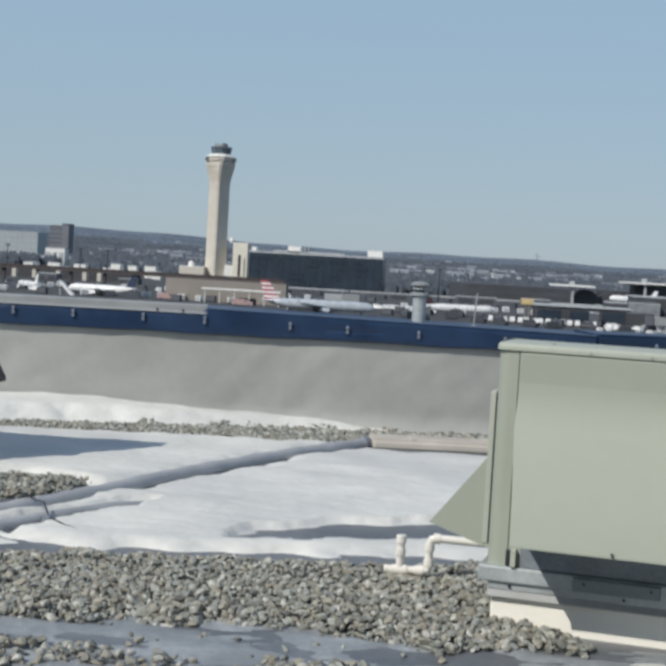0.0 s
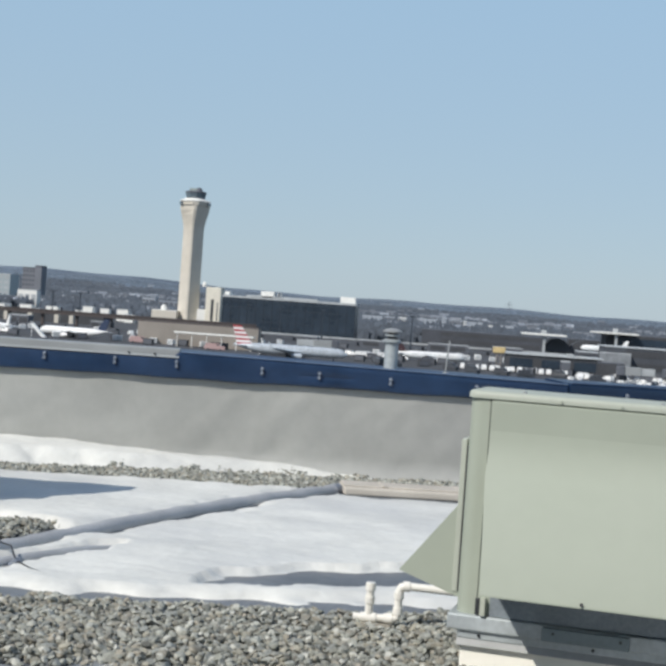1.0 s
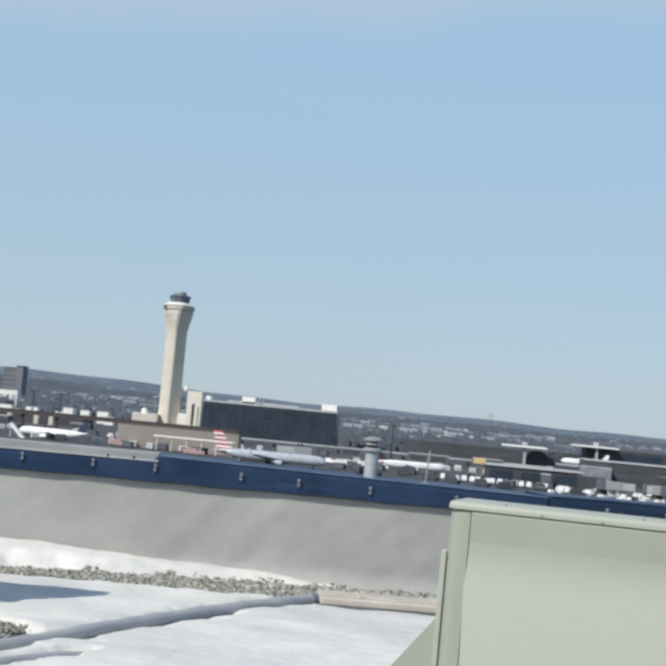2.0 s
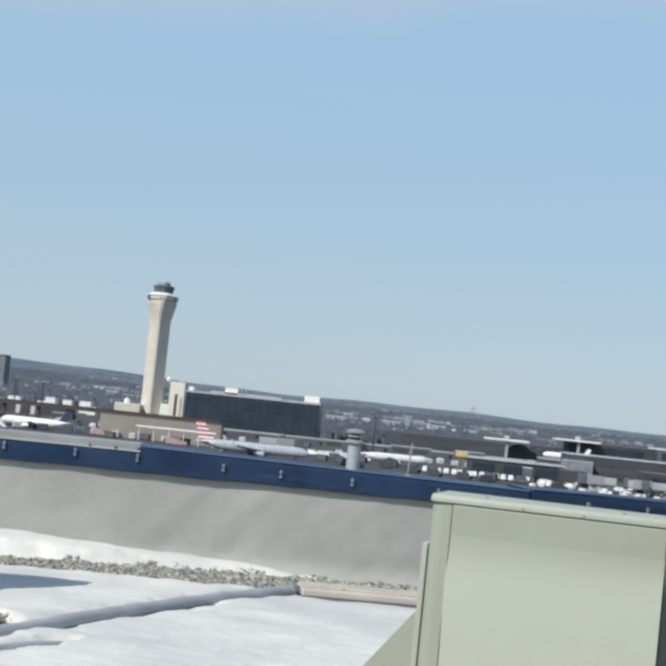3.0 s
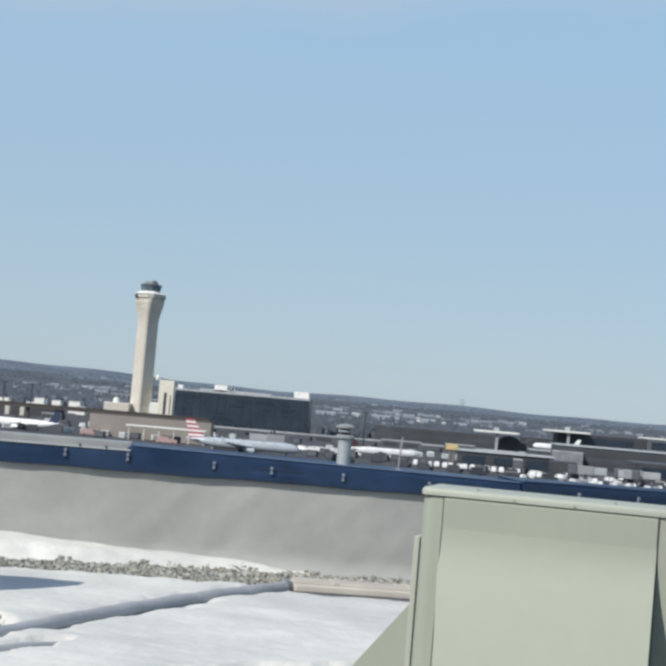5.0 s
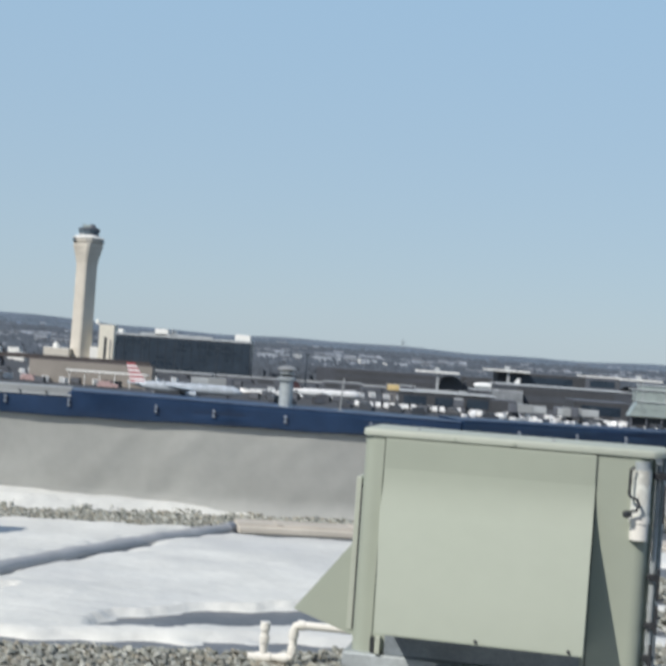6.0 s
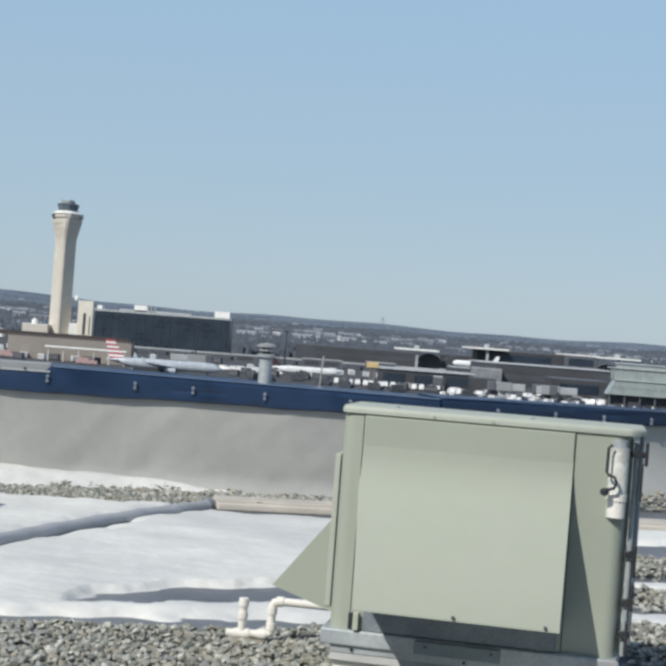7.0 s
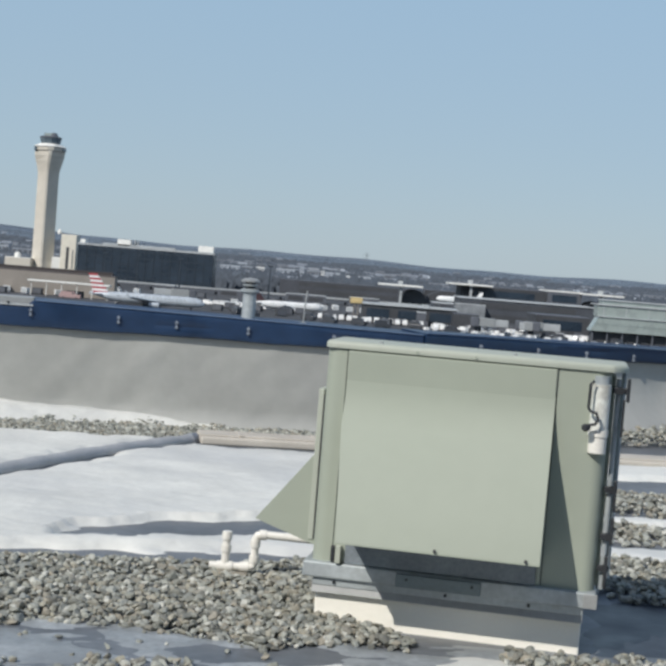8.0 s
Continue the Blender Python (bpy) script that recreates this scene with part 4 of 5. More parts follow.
stair = thing("stair_block", pose(-200.4, 1040, GROUND), "cream stair block beside the control tower", "building")
part("wall", box(-5.8, 5.6, 0, 14, 0, 31.2, 0.3, 1), CREAM_CLAD, stair)
part("slot", box(-1.6, 0.4, -0.2, 0.2, 6, 22), ASPHALT_ROOF, stair, "dark vertical window slot")
part("slot", box(3.0, 3.8, -0.15, 0.2, 6, 20), MID_GREY, stair, "grey vertical window slot")
part("annex", box(-12, -5.8, 1, 12, 0, 14, 0.2, 1), WHITE, stair)
part("roof_dome", turned([(1.6, 31.2), (1.7, 33), (1.0, 34.4), (0.1, 35)], seg=12, at=(-8.5, 6)), WHITE, stair)
block("low_block", -246, -227, 1036, 12, GROUND, -8.4, CONCRETE, "low pale block at the foot of the tower", "building", WHITE)
dish = thing("storage_tank", pose(-237.6, 1040, -8), "white rounded tank on a low roof", "tank")
smooth(part("shell", turned([(2.3, 0), (2.4, 2.2), (1.6, 3.6), (0.2, 4.1)], seg=16), WHITE, dish))

glass = thing("office_building", pose(-137.5, 1000, GROUND), "long dark glass office building with pale roof plant", "building")
part("wall", box(-48.5, 48.5, 0, 26, 0, 24.6), CURTAIN, glass)
part("roof_band", box(-48.9, 48.9, -0.3, 26.3, 24.6, 26.0), ROOF_GREY, glass)
for k in range(17):
    x = -48 + 6 * k
    part("mullion", box(x - 0.18, x + 0.18, -0.35, 0, 0.5, 24.6), MULLION, glass)
for k in range(5):
    part("floor_band", box(-48.5, 48.5, -0.2, 0, 4.6 * k + 3.6, 4.6 * k + 4.2), MULLION, glass)
for x0, x1, z in ((-48, -44.5, 28.6), (-21.5, -12, 30.6), (36.5, 47.5, 30.4), (-32, 20, 27.2), (-9.5, -8.6, 30.6), (-7, -6.3, 30.2)):
    part("roof_plant", box(x0, x1, 5, 14, 26.0, z, 0.15, 1), WHITE if x1 - x0 > 3 and x1 - x0 < 20 else ROOF_GREY, glass)

# tan concourse wall, viaduct and long canopy before the tower
# Added dark block; it stands for the dark gaps under the viaduct.
block("dark_gap_block", -340, -240, 880, 20, GROUND, -14.5, ASPHALT_ROOF, "dark block added for the gaps below the viaduct", "building", MID_GREY)
block("tan_concourse", -153, -98, 620, 8, GROUND, -9.7, TAN, "long tan brick concourse wall", "building", BROWN)
via = thing("viaduct", pose(-230, 800, 0), "dark brown elevated rail viaduct on columns", "viaduct")
part("deck", box(-130, 102, 0, 6, -12.9, -11.0, 0.1, 1), BROWN, via)
part("rail_wall", box(-130, 102, -0.3, 0, -11.0, -10.3), BROWN, via)
for k in range(12):
    x = -128 + 20.5 * k
    part("column", box(x - 0.9, x + 0.9, 2, 4, GROUND, -12.9, 0.15, 1), BROWN, via)
via2 = thing("viaduct", pose(-60, 860, 0), "grey elevated road with a rail behind the apron", "viaduct")
part("deck", box(-78, 130, 0, 8, -17.6, -16.4, 0.1, 1), MID_GREY, via2)
part("rail_wall", box(-78, 130, -0.2, 0, -16.4, -15.4), ROOF_GREY, via2)
for k in range(11):
    x = -74 + 20 * k
    part("column", box(x - 0.7, x + 0.7, 3, 5, GROUND, -17.6, 0.1, 1), MID_GREY, via2)
canopy = thing("canopy", pose(-115, 604, GROUND), "long white flat canopy on posts", "canopy")
part("roof", box(-18, 17.5, 0, 5, 5.9, 6.6, 0.1, 1), WHITE, canopy)
for k in range(6):
    part("post", tube([(-16.5 + 6.6 * k, 1, 0), (-16.5 + 6.6 * k, 1, 5.9)], 0.2, seg=8), WHITE, canopy)


# ---------- aircraft ----------
def aircraft(name, m, length, hull, fin, label, striped=False, girth=0.058):
    """An airliner with its nose towards +x: hull, swept wings, tail, engines, doors and gear."""
    t = thing(name, m, label, "aircraft")
    r = length * girth
    z = r + length * 0.03
    k = [(-0.5, 0.12, 0.55), (-0.46, 0.3, 0.42), (-0.38, 0.62, 0.2), (-0.28, 0.92, 0.04), (-0.2, 1, 0), (0.36, 1, 0), (0.42, 0.93, -0.03), (0.46, 0.74, -0.12), (0.485, 0.45, -0.22), (0.5, 0.1, -0.3)]
    bm = tube([(a * length, 0, z + c * r) for a, b, c in k], [b * r for a, b, c in k], seg=16)
    smooth(part("fuselage", bm, hull, t), 60)
    for s in (-1, 1):
        wing = bmesh.new()
        pts = [(0.1, 0.03, -0.5), (-0.06, 0.03, -0.5), (-0.14, 0.46, -0.1), (-0.105, 0.46, -0.1)]
        prism([(x * length, s * y * length) for x, y, _ in pts], "z", z - 0.55 * r, z - 0.35 * r, wing)
        for v in wing.verts:
            v.co.z += abs(v.co.y) * 0.09
        part("wing", wing, PLANE_GREY, t)
        part("winglet", prism([(-0.105 * length, z + 0.04 * length - 0.5 * r), (-0.14 * length, z + 0.04 * length - 0.5 * r), (-0.16 * length, z + 0.1 * length - 0.5 * r)], "y", s * 0.455 * length, s * 0.462 * length), hull, t)
        smooth(part("engine", tube([(0.11 * length, s * 0.15 * length, z - r * 0.95), (0.1 * length, s * 0.15 * length, z - r * 0.95), (0.02 * length, s * 0.15 * length, z - r * 0.85)], [r * 0.5, r * 0.56, r * 0.36], seg=14), hull, t), 60)
        part("tailplane", prism([(-0.38 * length, s * 0.02 * length), (-0.46 * length, s * 0.02 * length), (-0.49 * length, s * 0.17 * length), (-0.46 * length, s * 0.17 * length)], "z", z + 0.3 * r, z + 0.42 * r), hull, t)
        part("main_gear", tube([(-0.03 * length, s * 0.07 * length, 0), (-0.03 * length, s * 0.07 * length, z - 0.5 * r)], r * 0.2, seg=8), CAR_DARK, t)
        for n_ in range(18):
            x = (-0.26 + 0.034 * n_) * length
            part("cabin_window", box(x, x + 0.012 * length, s * r * 0.96 - 0.02, s * r * 0.96 + 0.02, z + 0.22 * r, z + 0.42 * r), PALE, t)
    part("nose_gear", tube([(0.38 * length, 0, 0), (0.38 * length, 0, z - 0.6 * r)], r * 0.16, seg=8), CAR_DARK, t)
    part("cockpit_window", box(0.452 * length, 0.475 * length, -r * 0.5, r * 0.5, z + 0.1 * r, z + 0.42 * r, 0.05, 1), CAR_DARK, t)
    rows = 9 if striped else 1
    for i in range(rows):
        a, b = i / rows, (i + 1) / rows
        lo, hi = z + 0.5 * r, z + 0.5 * r + length * 0.165

        def lead(f):
            return -0.33 * length - 0.115 * length * f

        def trail(f):
            return -0.47 * length - 0.05 * length * f

        o = [(lead(a), lo + (hi - lo) * a), (trail(a), lo + (hi - lo) * a), (trail(b), lo + (hi - lo) * b), (lead(b), lo + (hi - lo) * b)]
        part("tail_fin", prism(o, "y", -0.012 * length * (1.1 - a), 0.012 * length * (1.1 - a)), (RED if i % 2 == 0 else PLANE_WHITE) if striped else fin, t)
    return t


aircraft("airliner", pose(-75, 560, GROUND, 0, 0, 4), 46, PLANE_GREY, RED, "silver airliner with a red and white striped tail", True, 0.045)
aircraft("airliner", pose(-22, 650, GROUND, 0, 0, 10), 32, PLANE_WHITE, MAROON, "white airliner with a dark red tail")
aircraft("airliner", pose(-181, 615, GROUND, 0, 0, 172), 33, PLANE_WHITE, NAVY, "white airliner with a dark navy tail")
aircraft("airliner", pose(-224, 640, GROUND, 0, 0, 128), 27, PLANE_WHITE, PLANE_WHITE, "white airliner with a white tail")
aircraft("airliner", pose(70, 800, GROUND + 7.5, 0, 0, 175), 26, PLANE_WHITE, PLANE_WHITE, "white airliner parked at a far gate")
block("gate_deck", 55, 86, 785, 34, GROUND, GROUND + 7.0, SLATE, "grey raised gate deck", "building")

# ---------- halls, gates and far buildings ----------
hall = block("concourse_hall", 11.6, 52, 600, 30, GROUND, -11.9, ASPHALT_ROOF, "dark concourse hall with a pale roof edge", "building", ROOF_GREY, 1, 3, CURTAIN, 0.8)
for x0, x1, z in ((-10, 3, 8.9), (5.5, 8, 9.3), (9, 14, 8.6)):
    part("roof_plant", box(x0, x1, 2, 8, 7.9, z, 0.1, 1), ROOF_GREY, hall)
block("gate_house", 34.6, 38.4, 590, 7, GROUND, -13.6, MID_GREY, "grey gate house beside the concourse", "building")
block("dark_gate_block", 49.6, 60.4, 588, 9, GROUND, -12.8, ASPHALT_ROOF, "dark gate block with a flat roof", "building", MID_GREY)
block("gate_annex", 59.5, 74.5, 698, 6, GROUND, -10.4, paint("annex_wall", (0.22, 0.235, 0.25), 0.7, vary=0.25, scale=0.3, fine=1.5), "grey annex of the terminal hall", "building", ROOF_GREY)
block("long_hall", 62.5, 130, 705, 40, GROUND, -7.4, SLATE, "long grey terminal hall with dark window bands", "building", ROOF_GREY, 2, 1, ASPHALT_ROOF, 0.6)
block("dark_hall", 89, 113, 622, 30, GROUND, -11.2, ASPHALT_ROOF, "dark terminal hall with a grey roof", "building", MID_GREY, 1, 1, CURTAIN)
block("far_terminal", 80, 135.5, 906, 40, GROUND, -2.0, ASPHALT_ROOF, "dark far terminal with glazed front", "building", MID_GREY, 2, 1, CURTAIN)
block("far_terminal", 135.8, 158, 906, 40, GROUND, -1.2, MID_GREY, "grey far terminal with a white arched roof", "building", WHITE, 2, 1, CURTAIN)
for x0, x1, z, a0, a1, top in ((27, 54.8, -4.5, 1, 17, 12.6), (72.2, 99, -0.45, -28, -10, 12.2), (156.4, 183, -0.6, -12, 6, 14.0)):
    t = thing("satellite_roof", pose((x0 + x1) / 2, 898, GROUND), "flat white satellite roof above a dark arched hall", "building")
    w, h = (x1 - x0) / 2, z - GROUND
    part("roof", box(-w, w, -4, 40, h - 1.1, h, 0.15, 1), WHITE, t)
    part("lantern", box(-w * 0.12, w * 0.1, 4, 9, h, h + 2.4, 0.15, 1), ROOF_GREY, t)
    part("pier", box(-w * 0.05, w * 0.06, -1.5, 3, 0, h - 1.1), ROOF_GREY, t)
    c, half = (a0 + a1) / 2, (a1 - a0) / 2
    arch = [(c + half * math.cos(radians(a)), top * (0.4 + 0.6 * math.sin(radians(a)))) for a in range(0, 181, 15)]
    part("arched_bay", prism([(a0, 0), (a1, 0)] + arch, "y", 6, 24), ASPHALT_ROOF, t, "dark arched bay")
green = thing("green_terminal", pose(118, 555, GROUND), "pale green glazed terminal in two tiers", "building")
part("lower_wall", prism([(-16.8, 5.4), (40, 5.4), (40, 11.0), (-13.8, 11.0)], "y", 0, 8), GREEN_GLASS, green)
part("ledge", box(-14.2, 40.6, -0.5, 8, 11.0, 11.35, 0.1, 1), ROOF_GREY, green)
part("middle_wall", box(-14.2, 41, 1.2, 10, 11.35, 15.6), GREEN_GLASS, green)
part("roof", box(-14.8, 42.6, 0.6, 16, 15.6, 16.1, 0.1, 1), ROOF_GREY, green)
part("upper_wall", box(-11.3, 42, 8, 16, 16.1, 17.5), GREEN_GLASS, green)
part("upper_roof", box(-11.8, 42.6, 7.4, 16.6, 17.5, 18.0, 0.1, 1), ROOF_GREY, green)
part("undercroft", box(-15.5, 40, 3, 8, 0, 5.4), ASPHALT_ROOF, green)
for k in range(10):
    part("column", box(-16 + 6 * k, -15.4 + 6 * k, 0.8, 1.4, 0, 5.4), MID_GREY, green)
for k in range(6):
    part("mullion", box(-12 + 9 * k, -11.7 + 9 * k, 1.06, 1.22, 11.4, 15.6), ROOF_GREY, green)
part("floor_band", box(-15.3, 40, -0.16, 0.02, 8.2, 8.4), GREEN_GLASS, green)


def jet_bridge(x, y, length, turn):
    t = thing("jet_bridge", pose(x, y, GROUND, 0, 0, turn), "pale boxy passenger boarding bridge", "boarding bridge", "boarding bridges at the gates")
    part("tunnel", box(0, length, -1.4, 1.4, 3.4, 6.3, 0.15, 1), ROOF_GREY, t)
    part("inner_tunnel", box(length * 0.55, length + 2, -1.7, 1.7, 3.2, 6.6, 0.15, 1), PALE, t)
    part("cab", box(length + 2, length + 5, -2.1, 2.1, 3.0, 6.8, 0.3, 1), MID_GREY, t)
    part("leg", box(length * 0.8, length * 0.8 + 0.8, -1, 1, 0, 3.3), MID_GREY, t)


jet_bridge(70, 566, 10, 184)
jet_bridge(91, 566, 13, 183)
jet_bridge(74, 560, 3, 0)
jet_bridge(-83, 640, 14, 8)

sign = thing("yellow_sign_tower", pose(8.8, 600, GROUND - 0.5), "faded yellow box sign on a lattice mast", "sign")
part("panel", box(-2.6, 2.6, -0.8, 0.8, 8.1, 10.6, 0.15, 1), YELLOW, sign)
for x in (-0.9, 0.9):
    part("mast", tube([(x, 0, 0.5), (x, 0, 8.1)], 0.22, seg=6), TAN, sign)
part("brace", tube([(-0.9, 0, 1), (0.9, 0, 4.5), (-0.9, 0, 8)], 0.12, seg=6), TAN, sign)


def vehicle(name, m, size, material, label, category, group):
    l, w, h = size
    t = thing(name, m, label, category, group)
    part("body", box(-l / 2, l / 2, -w / 2, w / 2, 0.4, h * 0.62, 0.18, 2), material, t)
    part("cabin", prism([(-l * 0.46, h * 0.6), (l * 0.3, h * 0.6), (l * 0.2, h), (-l * 0.42, h)], "y", -w * 0.44, w * 0.44), material, t)
    part("windscreen", box(l * 0.1, l * 0.2, -w * 0.46, w * 0.46, h * 0.68, h * 0.9), CAR_DARK, t)
    for x in (-l * 0.3, l * 0.3):
        for s in (-1, 1):
            part("wheel", tube([(x, s * w * 0.4, 0.42), (x, s * w * 0.52, 0.42)], 0.42, seg=10), CAR_DARK, t)
    return t


rng = random.Random(12)
van = vehicle("service_van", pose(-6, 592, GROUND, 0, 0, 90), (5.2, 2.2, 2.5), PLANE_WHITE, "white airport service van on the apron", "van", "vans parked on the apron")
for k in range(14):
    copy_thing(van, pose(-3 + 3.0 * k + rng.uniform(-0.5, 0.5), 590 + rng.uniform(-5, 3), GROUND, 0, 0, 90 + rng.uniform(-8, 8)))
for k in range(22):
    copy_thing(van, pose(40 + 104 * rng.random(), 574 + rng.uniform(-16, 14), GROUND, 0, 0, rng.uniform(0, 360)))
car = vehicle("parked_car", pose(64, 566, GROUND, 0, 0, 80), (4.3, 1.8, 1.5), PLANE_WHITE, "white car parked beside the apron", "car", "cars parked beside the apron")
grey_car = vehicle("parked_car", pose(70, 570, GROUND, 0, 0, 100), (4.3, 1.8, 1.5), paint("grey_car_paint", (0.3, 0.32, 0.34), 0.3, vary=0.1), "grey car parked beside the apron", "car", "cars parked beside the apron")
for k in range(76):
    copy_thing((car, grey_car, car)[k % 3], pose(36 + 108 * rng.random(), 566 + rng.uniform(-22, 16), GROUND, 0, 0, 90 + rng.uniform(-35, 35)))
for k in range(12):
    copy_thing(van, pose(rng.uniform(-215, -120), rng.uniform(590, 720), GROUND, 0, 0, rng.uniform(0, 360)))
for k in range(14):
    copy_thing(van, pose(rng.uniform(-62, -25), rng.uniform(640, 660), GROUND, 0, 0, rng.uniform(-15, 15)))
truck = vehicle("dark_truck", pose(46, 545, GROUND, 0, 0, 10), (6.5, 2.4, 3.0), CAR_DARK, "dark service truck on the apron", "truck", "trucks parked on the apron")
for k in range(16):
    copy_thing(truck, pose(rng.uniform(-60, 130), rng.uniform(545, 580), GROUND, 0, 0, rng.uniform(0, 360)))
red_truck = vehicle("red_truck", pose(-150, 612, GROUND, 0, 0, 5), (9, 2.6, 3.0), paint("faded_red_paint", (0.42, 0.29, 0.28), 0.6, vary=0.1), "faded red catering truck on the apron", "truck", "trucks parked on the apron")
copy_thing(red_truck, pose(-112, 592, GROUND, 0, 0, 3))

pole = thing("floodlight_mast", pose(-349, 950, GROUND), "tall dark floodlight mast", "light mast", "masts on the airfield")
part("mast", tube([(0, 0, 0), (0, 0, 20)], [0.5, 0.3], seg=8), MULLION, pole)
part("head", box(-1.6, 1.6, -0.4, 0.4, 19.6, 20.6, 0.1, 1), MULLION, pole)
for x, y in ((-296, 950), (-150, 905), (-128, 900), (-93, 830), (-40, 830), (-262, 900)):
    copy_thing(pole, pose(x, y, GROUND))

pylon = thing("transmission_tower", pose(72, 3700, rise(72, 3700) - 2), "faint lattice transmission tower on the far ridge", "pylon")
for sx in (-1, 1):
    for sy in (-1, 1):
        part("leg", tube([(5 * sx, 5 * sy, 0), (1.6 * sx, 1.6 * sy, 24), (0.5 * sx, 0.5 * sy, 38)], 0.35, seg=4), MID_GREY, pylon)
for z, reach in ((24, 8), (29, 10), (34, 7)):
    part("cross_arm", tube([(-reach, 0, z), (reach, 0, z)], 0.4, seg=4), MID_GREY, pylon)
block("pale_blue_block", -562, -517, 1500, 30, GROUND, 13.5, BLUE_BLOCK, "pale blue grey office block", "building", ROOF_GREY, 6, 6, ROOF_GREY)
block("high_rise", -537, -521.5, 1600, 22, GROUND, 23.6, HAZY_BRICK, "grey brick high-rise with small windows", "building", MID_GREY, 8, 4, MID_GREY)
block("high_rise", -522, -514, 1599, 20, GROUND, 26.0, HAZY_BRICK, "dark stair tower of the high-rise", "building", MID_GREY)
block("white_block", -440, -421, 1300, 12, GROUND, -1.0, WHITE, "white low block beyond the airfield", "building", ROOF_GREY, 1, 3, ROOF_GREY)
block("tan_block", -287, -273, 897, 12, GROUND, -12.8, TAN, "tan block beside the viaduct", "building", WHITE)
block("pale_pier", -291.7, -287.2, 895, 6, GROUND, -11.9, CONCRETE, "pale concrete pier under the viaduct", "building")
block("pale_pier", -266, -261, 895, 6, GROUND, -12.3, CONCRETE, "pale concrete pier under the viaduct", "building")
for k in range(9):
    x = -380 + 14 * k + rng.uniform(-4, 4)
    block("white_shed", x, x + rng.uniform(5, 10), 1010 + rng.uniform(0, 90), 8, GROUND, -14 + rng.uniform(0, 4), WHITE, "small white shed on the airfield", "shed", ROOF_GREY, group="sheds beyond the viaduct")
for k in range(22):
    x, y = rng.uniform(-140, 190) if k < 10 else rng.uniform(-640, -270), rng.uniform(1500, 2000)
    w, h = rng.uniform(10, 26), rng.uniform(9, 16)
    z = rise(x, y) - 1
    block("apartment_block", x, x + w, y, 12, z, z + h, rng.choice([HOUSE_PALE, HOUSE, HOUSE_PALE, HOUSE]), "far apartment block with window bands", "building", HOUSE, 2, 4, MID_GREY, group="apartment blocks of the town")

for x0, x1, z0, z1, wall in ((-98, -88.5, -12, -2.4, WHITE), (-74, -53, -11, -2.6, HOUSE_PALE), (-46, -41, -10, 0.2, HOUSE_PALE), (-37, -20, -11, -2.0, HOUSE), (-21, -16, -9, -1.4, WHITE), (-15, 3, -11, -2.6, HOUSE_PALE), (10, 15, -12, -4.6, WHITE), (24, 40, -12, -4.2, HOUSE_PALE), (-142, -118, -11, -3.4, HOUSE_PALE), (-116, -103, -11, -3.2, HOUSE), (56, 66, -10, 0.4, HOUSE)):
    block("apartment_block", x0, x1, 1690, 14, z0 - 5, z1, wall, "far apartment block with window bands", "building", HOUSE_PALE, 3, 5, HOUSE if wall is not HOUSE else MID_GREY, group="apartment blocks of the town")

stairs = thing("boarding_stairs", pose(-182, 571, GROUND), "white mobile boarding stairs on the apron", "boarding stairs")
part("flight", prism([(-5.0, 6.4), (-3.2, 6.4), (2.6, 0.6), (0.8, 0.6)], "y", -0.9, 0.9), PLANE_WHITE, stairs)
part("chassis", box(-4.2, 3.0, -1.0, 1.0, 0.4, 0.9, 0.1, 1), MID_GREY, stairs)
for s_ in (-1, 1):
    part("handrail", tube([(-4.6, s_, 7.3), (1.6, s_, 1.4)], 0.08, seg=6), PLANE_WHITE, stairs)
    for x in (-3.4, 2.2):
        part("wheel", tube([(x, s_ * 0.8, 0.4), (x, s_ * 1.05, 0.4)], 0.4, seg=10), CAR_DARK, stairs)
part("prop", tube([(-4.1, 0, 0.8), (-4.1, 0, 6.2)], 0.16, seg=6), PLANE_WHITE, stairs)

shelter = thing("equipment_shelter", pose(-81, 572, GROUND), "dark equipment shelter with a pale arched edge", "shelter")
part("shell", prism([(-8.8, 0), (9.2, 0), (9.2, 1.6), (1.6, 4.2), (-4.2, 4.0)], "y", 0.2, 6), CAR_DARK, shelter)
part("edge", tube([(-8.8, 0, 0.2), (-4.2, 0, 4.05), (1.6, 0, 4.25), (9.2, 0, 1.65)], 0.22, seg=6), ROOF_GREY, shelter)

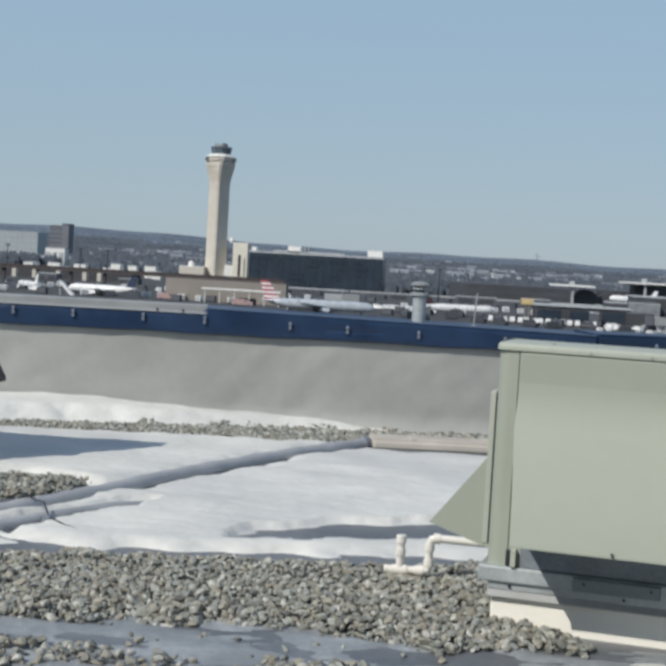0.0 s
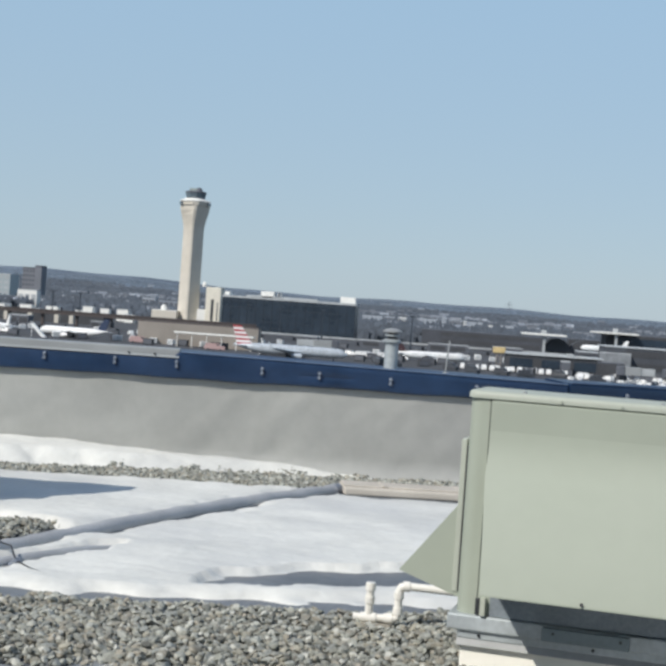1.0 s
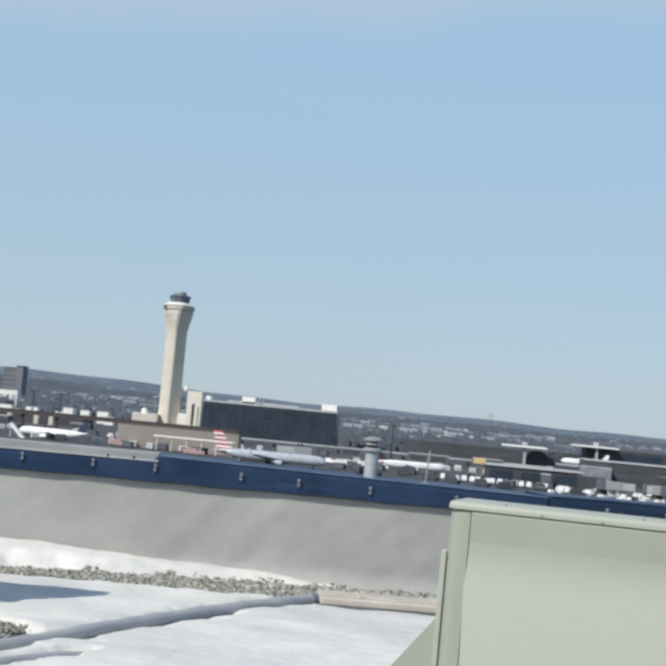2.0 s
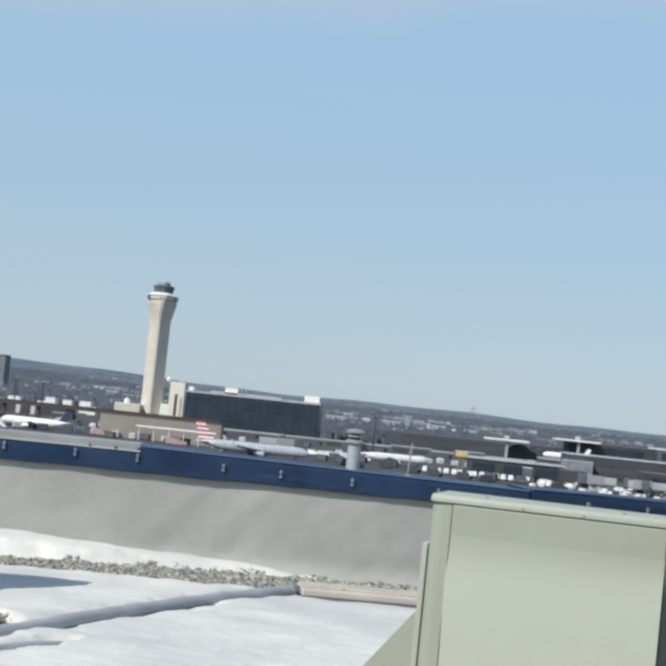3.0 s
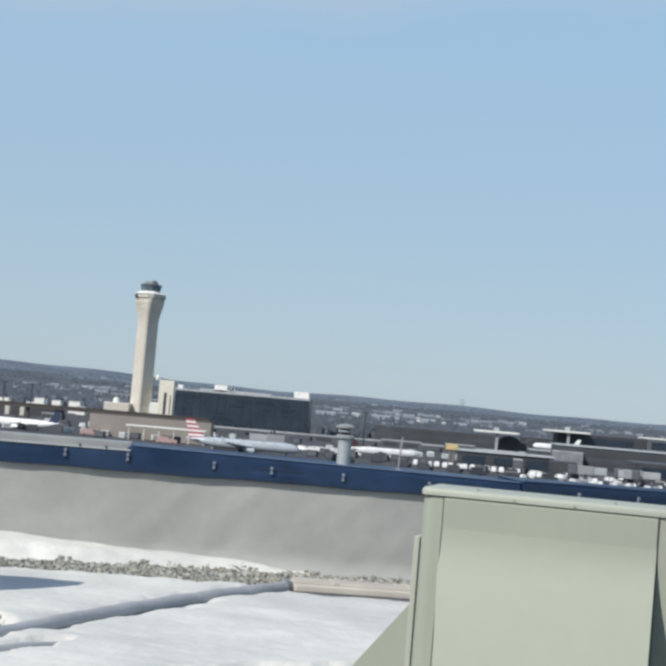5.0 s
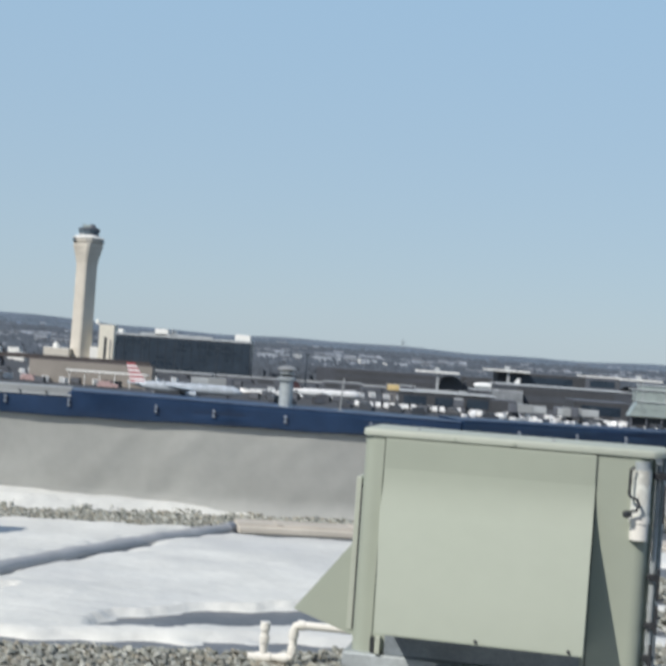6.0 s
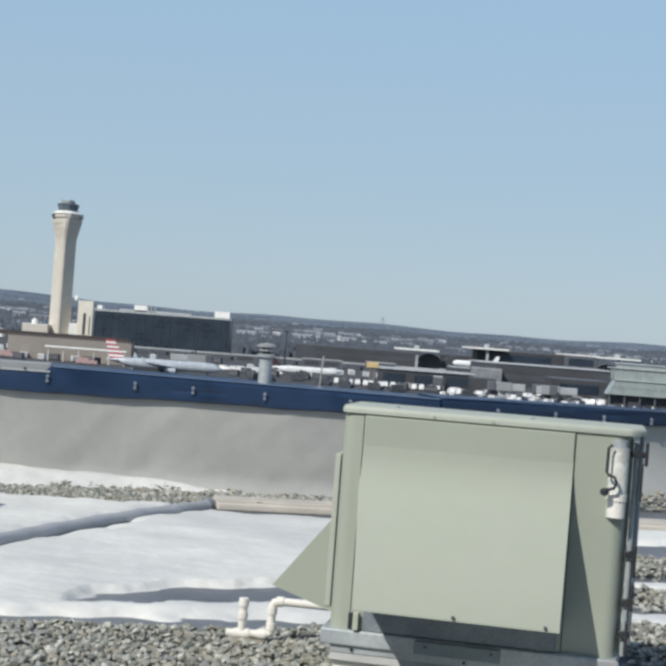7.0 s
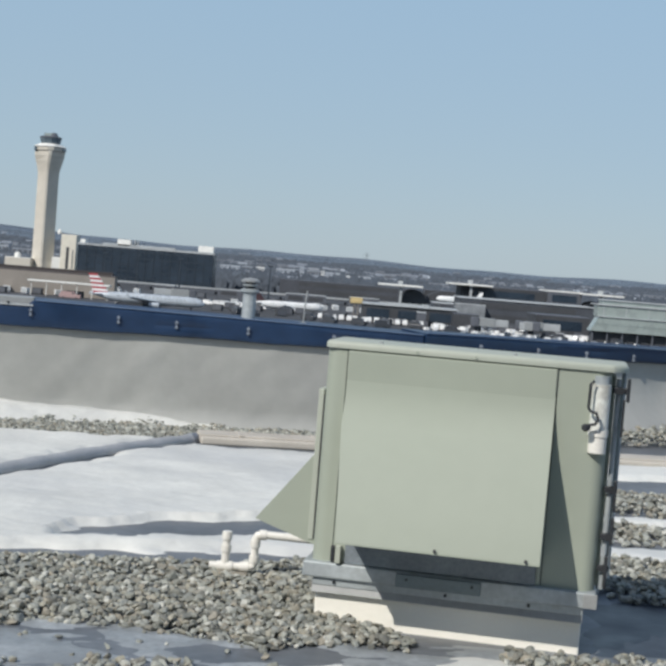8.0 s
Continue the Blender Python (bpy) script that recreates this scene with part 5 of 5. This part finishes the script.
# apron clutter: containers, cars and low sheds between the runway halls
crate = thing("cargo_container", pose(-206, 655, GROUND), "white cargo container on the apron", "container", "containers on the apron")
part("shell", box(-1.6, 1.6, -1.2, 1.2, 0.3, 2.6, 0.12, 1), PLANE_WHITE, crate)
part("door", box(-1.3, 1.3, -1.26, -1.19, 0.5, 2.4, 0.04, 1), ROOF_GREY, crate)
part("pallet", box(-1.7, 1.7, -1.3, 1.3, 0.0, 0.3), MID_GREY, crate)
dark_crate = thing("cargo_container", pose(-198, 668, GROUND), "dark grey cargo container on the apron", "container", "containers on the apron")
part("shell", box(-2.2, 2.2, -1.2, 1.2, 0.3, 2.8, 0.12, 1), ASPHALT_ROOF, dark_crate)
part("door", box(-1.9, 1.9, -1.26, -1.19, 0.5, 2.5, 0.04, 1), MID_GREY, dark_crate)
part("pallet", box(-2.3, 2.3, -1.3, 1.3, 0.0, 0.3), CAR_DARK, dark_crate)
rng = random.Random(40)
for k in range(26):
    copy_thing(crate, pose(rng.uniform(-250, -105), rng.uniform(600, 770), GROUND, 0, 0, rng.uniform(-30, 30)))
for k in range(44):
    copy_thing(dark_crate, pose(rng.uniform(-260, -60), rng.uniform(590, 770), GROUND, 0, 0, rng.uniform(-30, 30)))
for k in range(34):
    copy_thing(dark_crate, pose(rng.uniform(-55, 140), rng.uniform(575, 640), GROUND, 0, 0, rng.uniform(-30, 30)))
for k in range(24):
    copy_thing(crate, pose(rng.uniform(-60, 60), rng.uniform(690, 760), GROUND, 0, 0, rng.uniform(-10, 10)))
for k in range(6):
    x = -332 + 15 * k + rng.uniform(-4, 4)
    block("pale_pier", x, x + 2.6, 870, 4, GROUND, -13.2, CONCRETE, "pale concrete pier under the viaduct", "building", group="piers under the viaduct")
for x0, x1, y, z in ((-262, -250, 760, -14.2), (-226, -214, 800, -15.5), (-190, -182, 770, -16.2), (-104, -92, 800, -15.2), (-70, -44, 830, -15.6), (-30, -6, 835, -14.8), (8, 26, 840, -14.2)):
    block("apron_shed", x0, x1, y, 9, GROUND, z, MID_GREY, "low grey shed beside the apron road", "shed", ROOF_GREY, 1, 2, ASPHALT_ROOF, group="sheds beside the apron")
block("long_dark_hall", -44, 61, 1080, 20, GROUND, -8.9, paint("dark_brown_hall", (0.064, 0.069, 0.082), 0.8, vary=0.2, scale=0.06, fine=0.6), "long dark brown hall before the tree belt", "building", MID_GREY, 2, 1, ASPHALT_ROOF)
block("long_dark_hall", 60, 150, 960, 20, GROUND, -7.4, ASPHALT_ROOF, "long dark hall behind the satellites", "building", MID_GREY, 1, 1, CURTAIN)
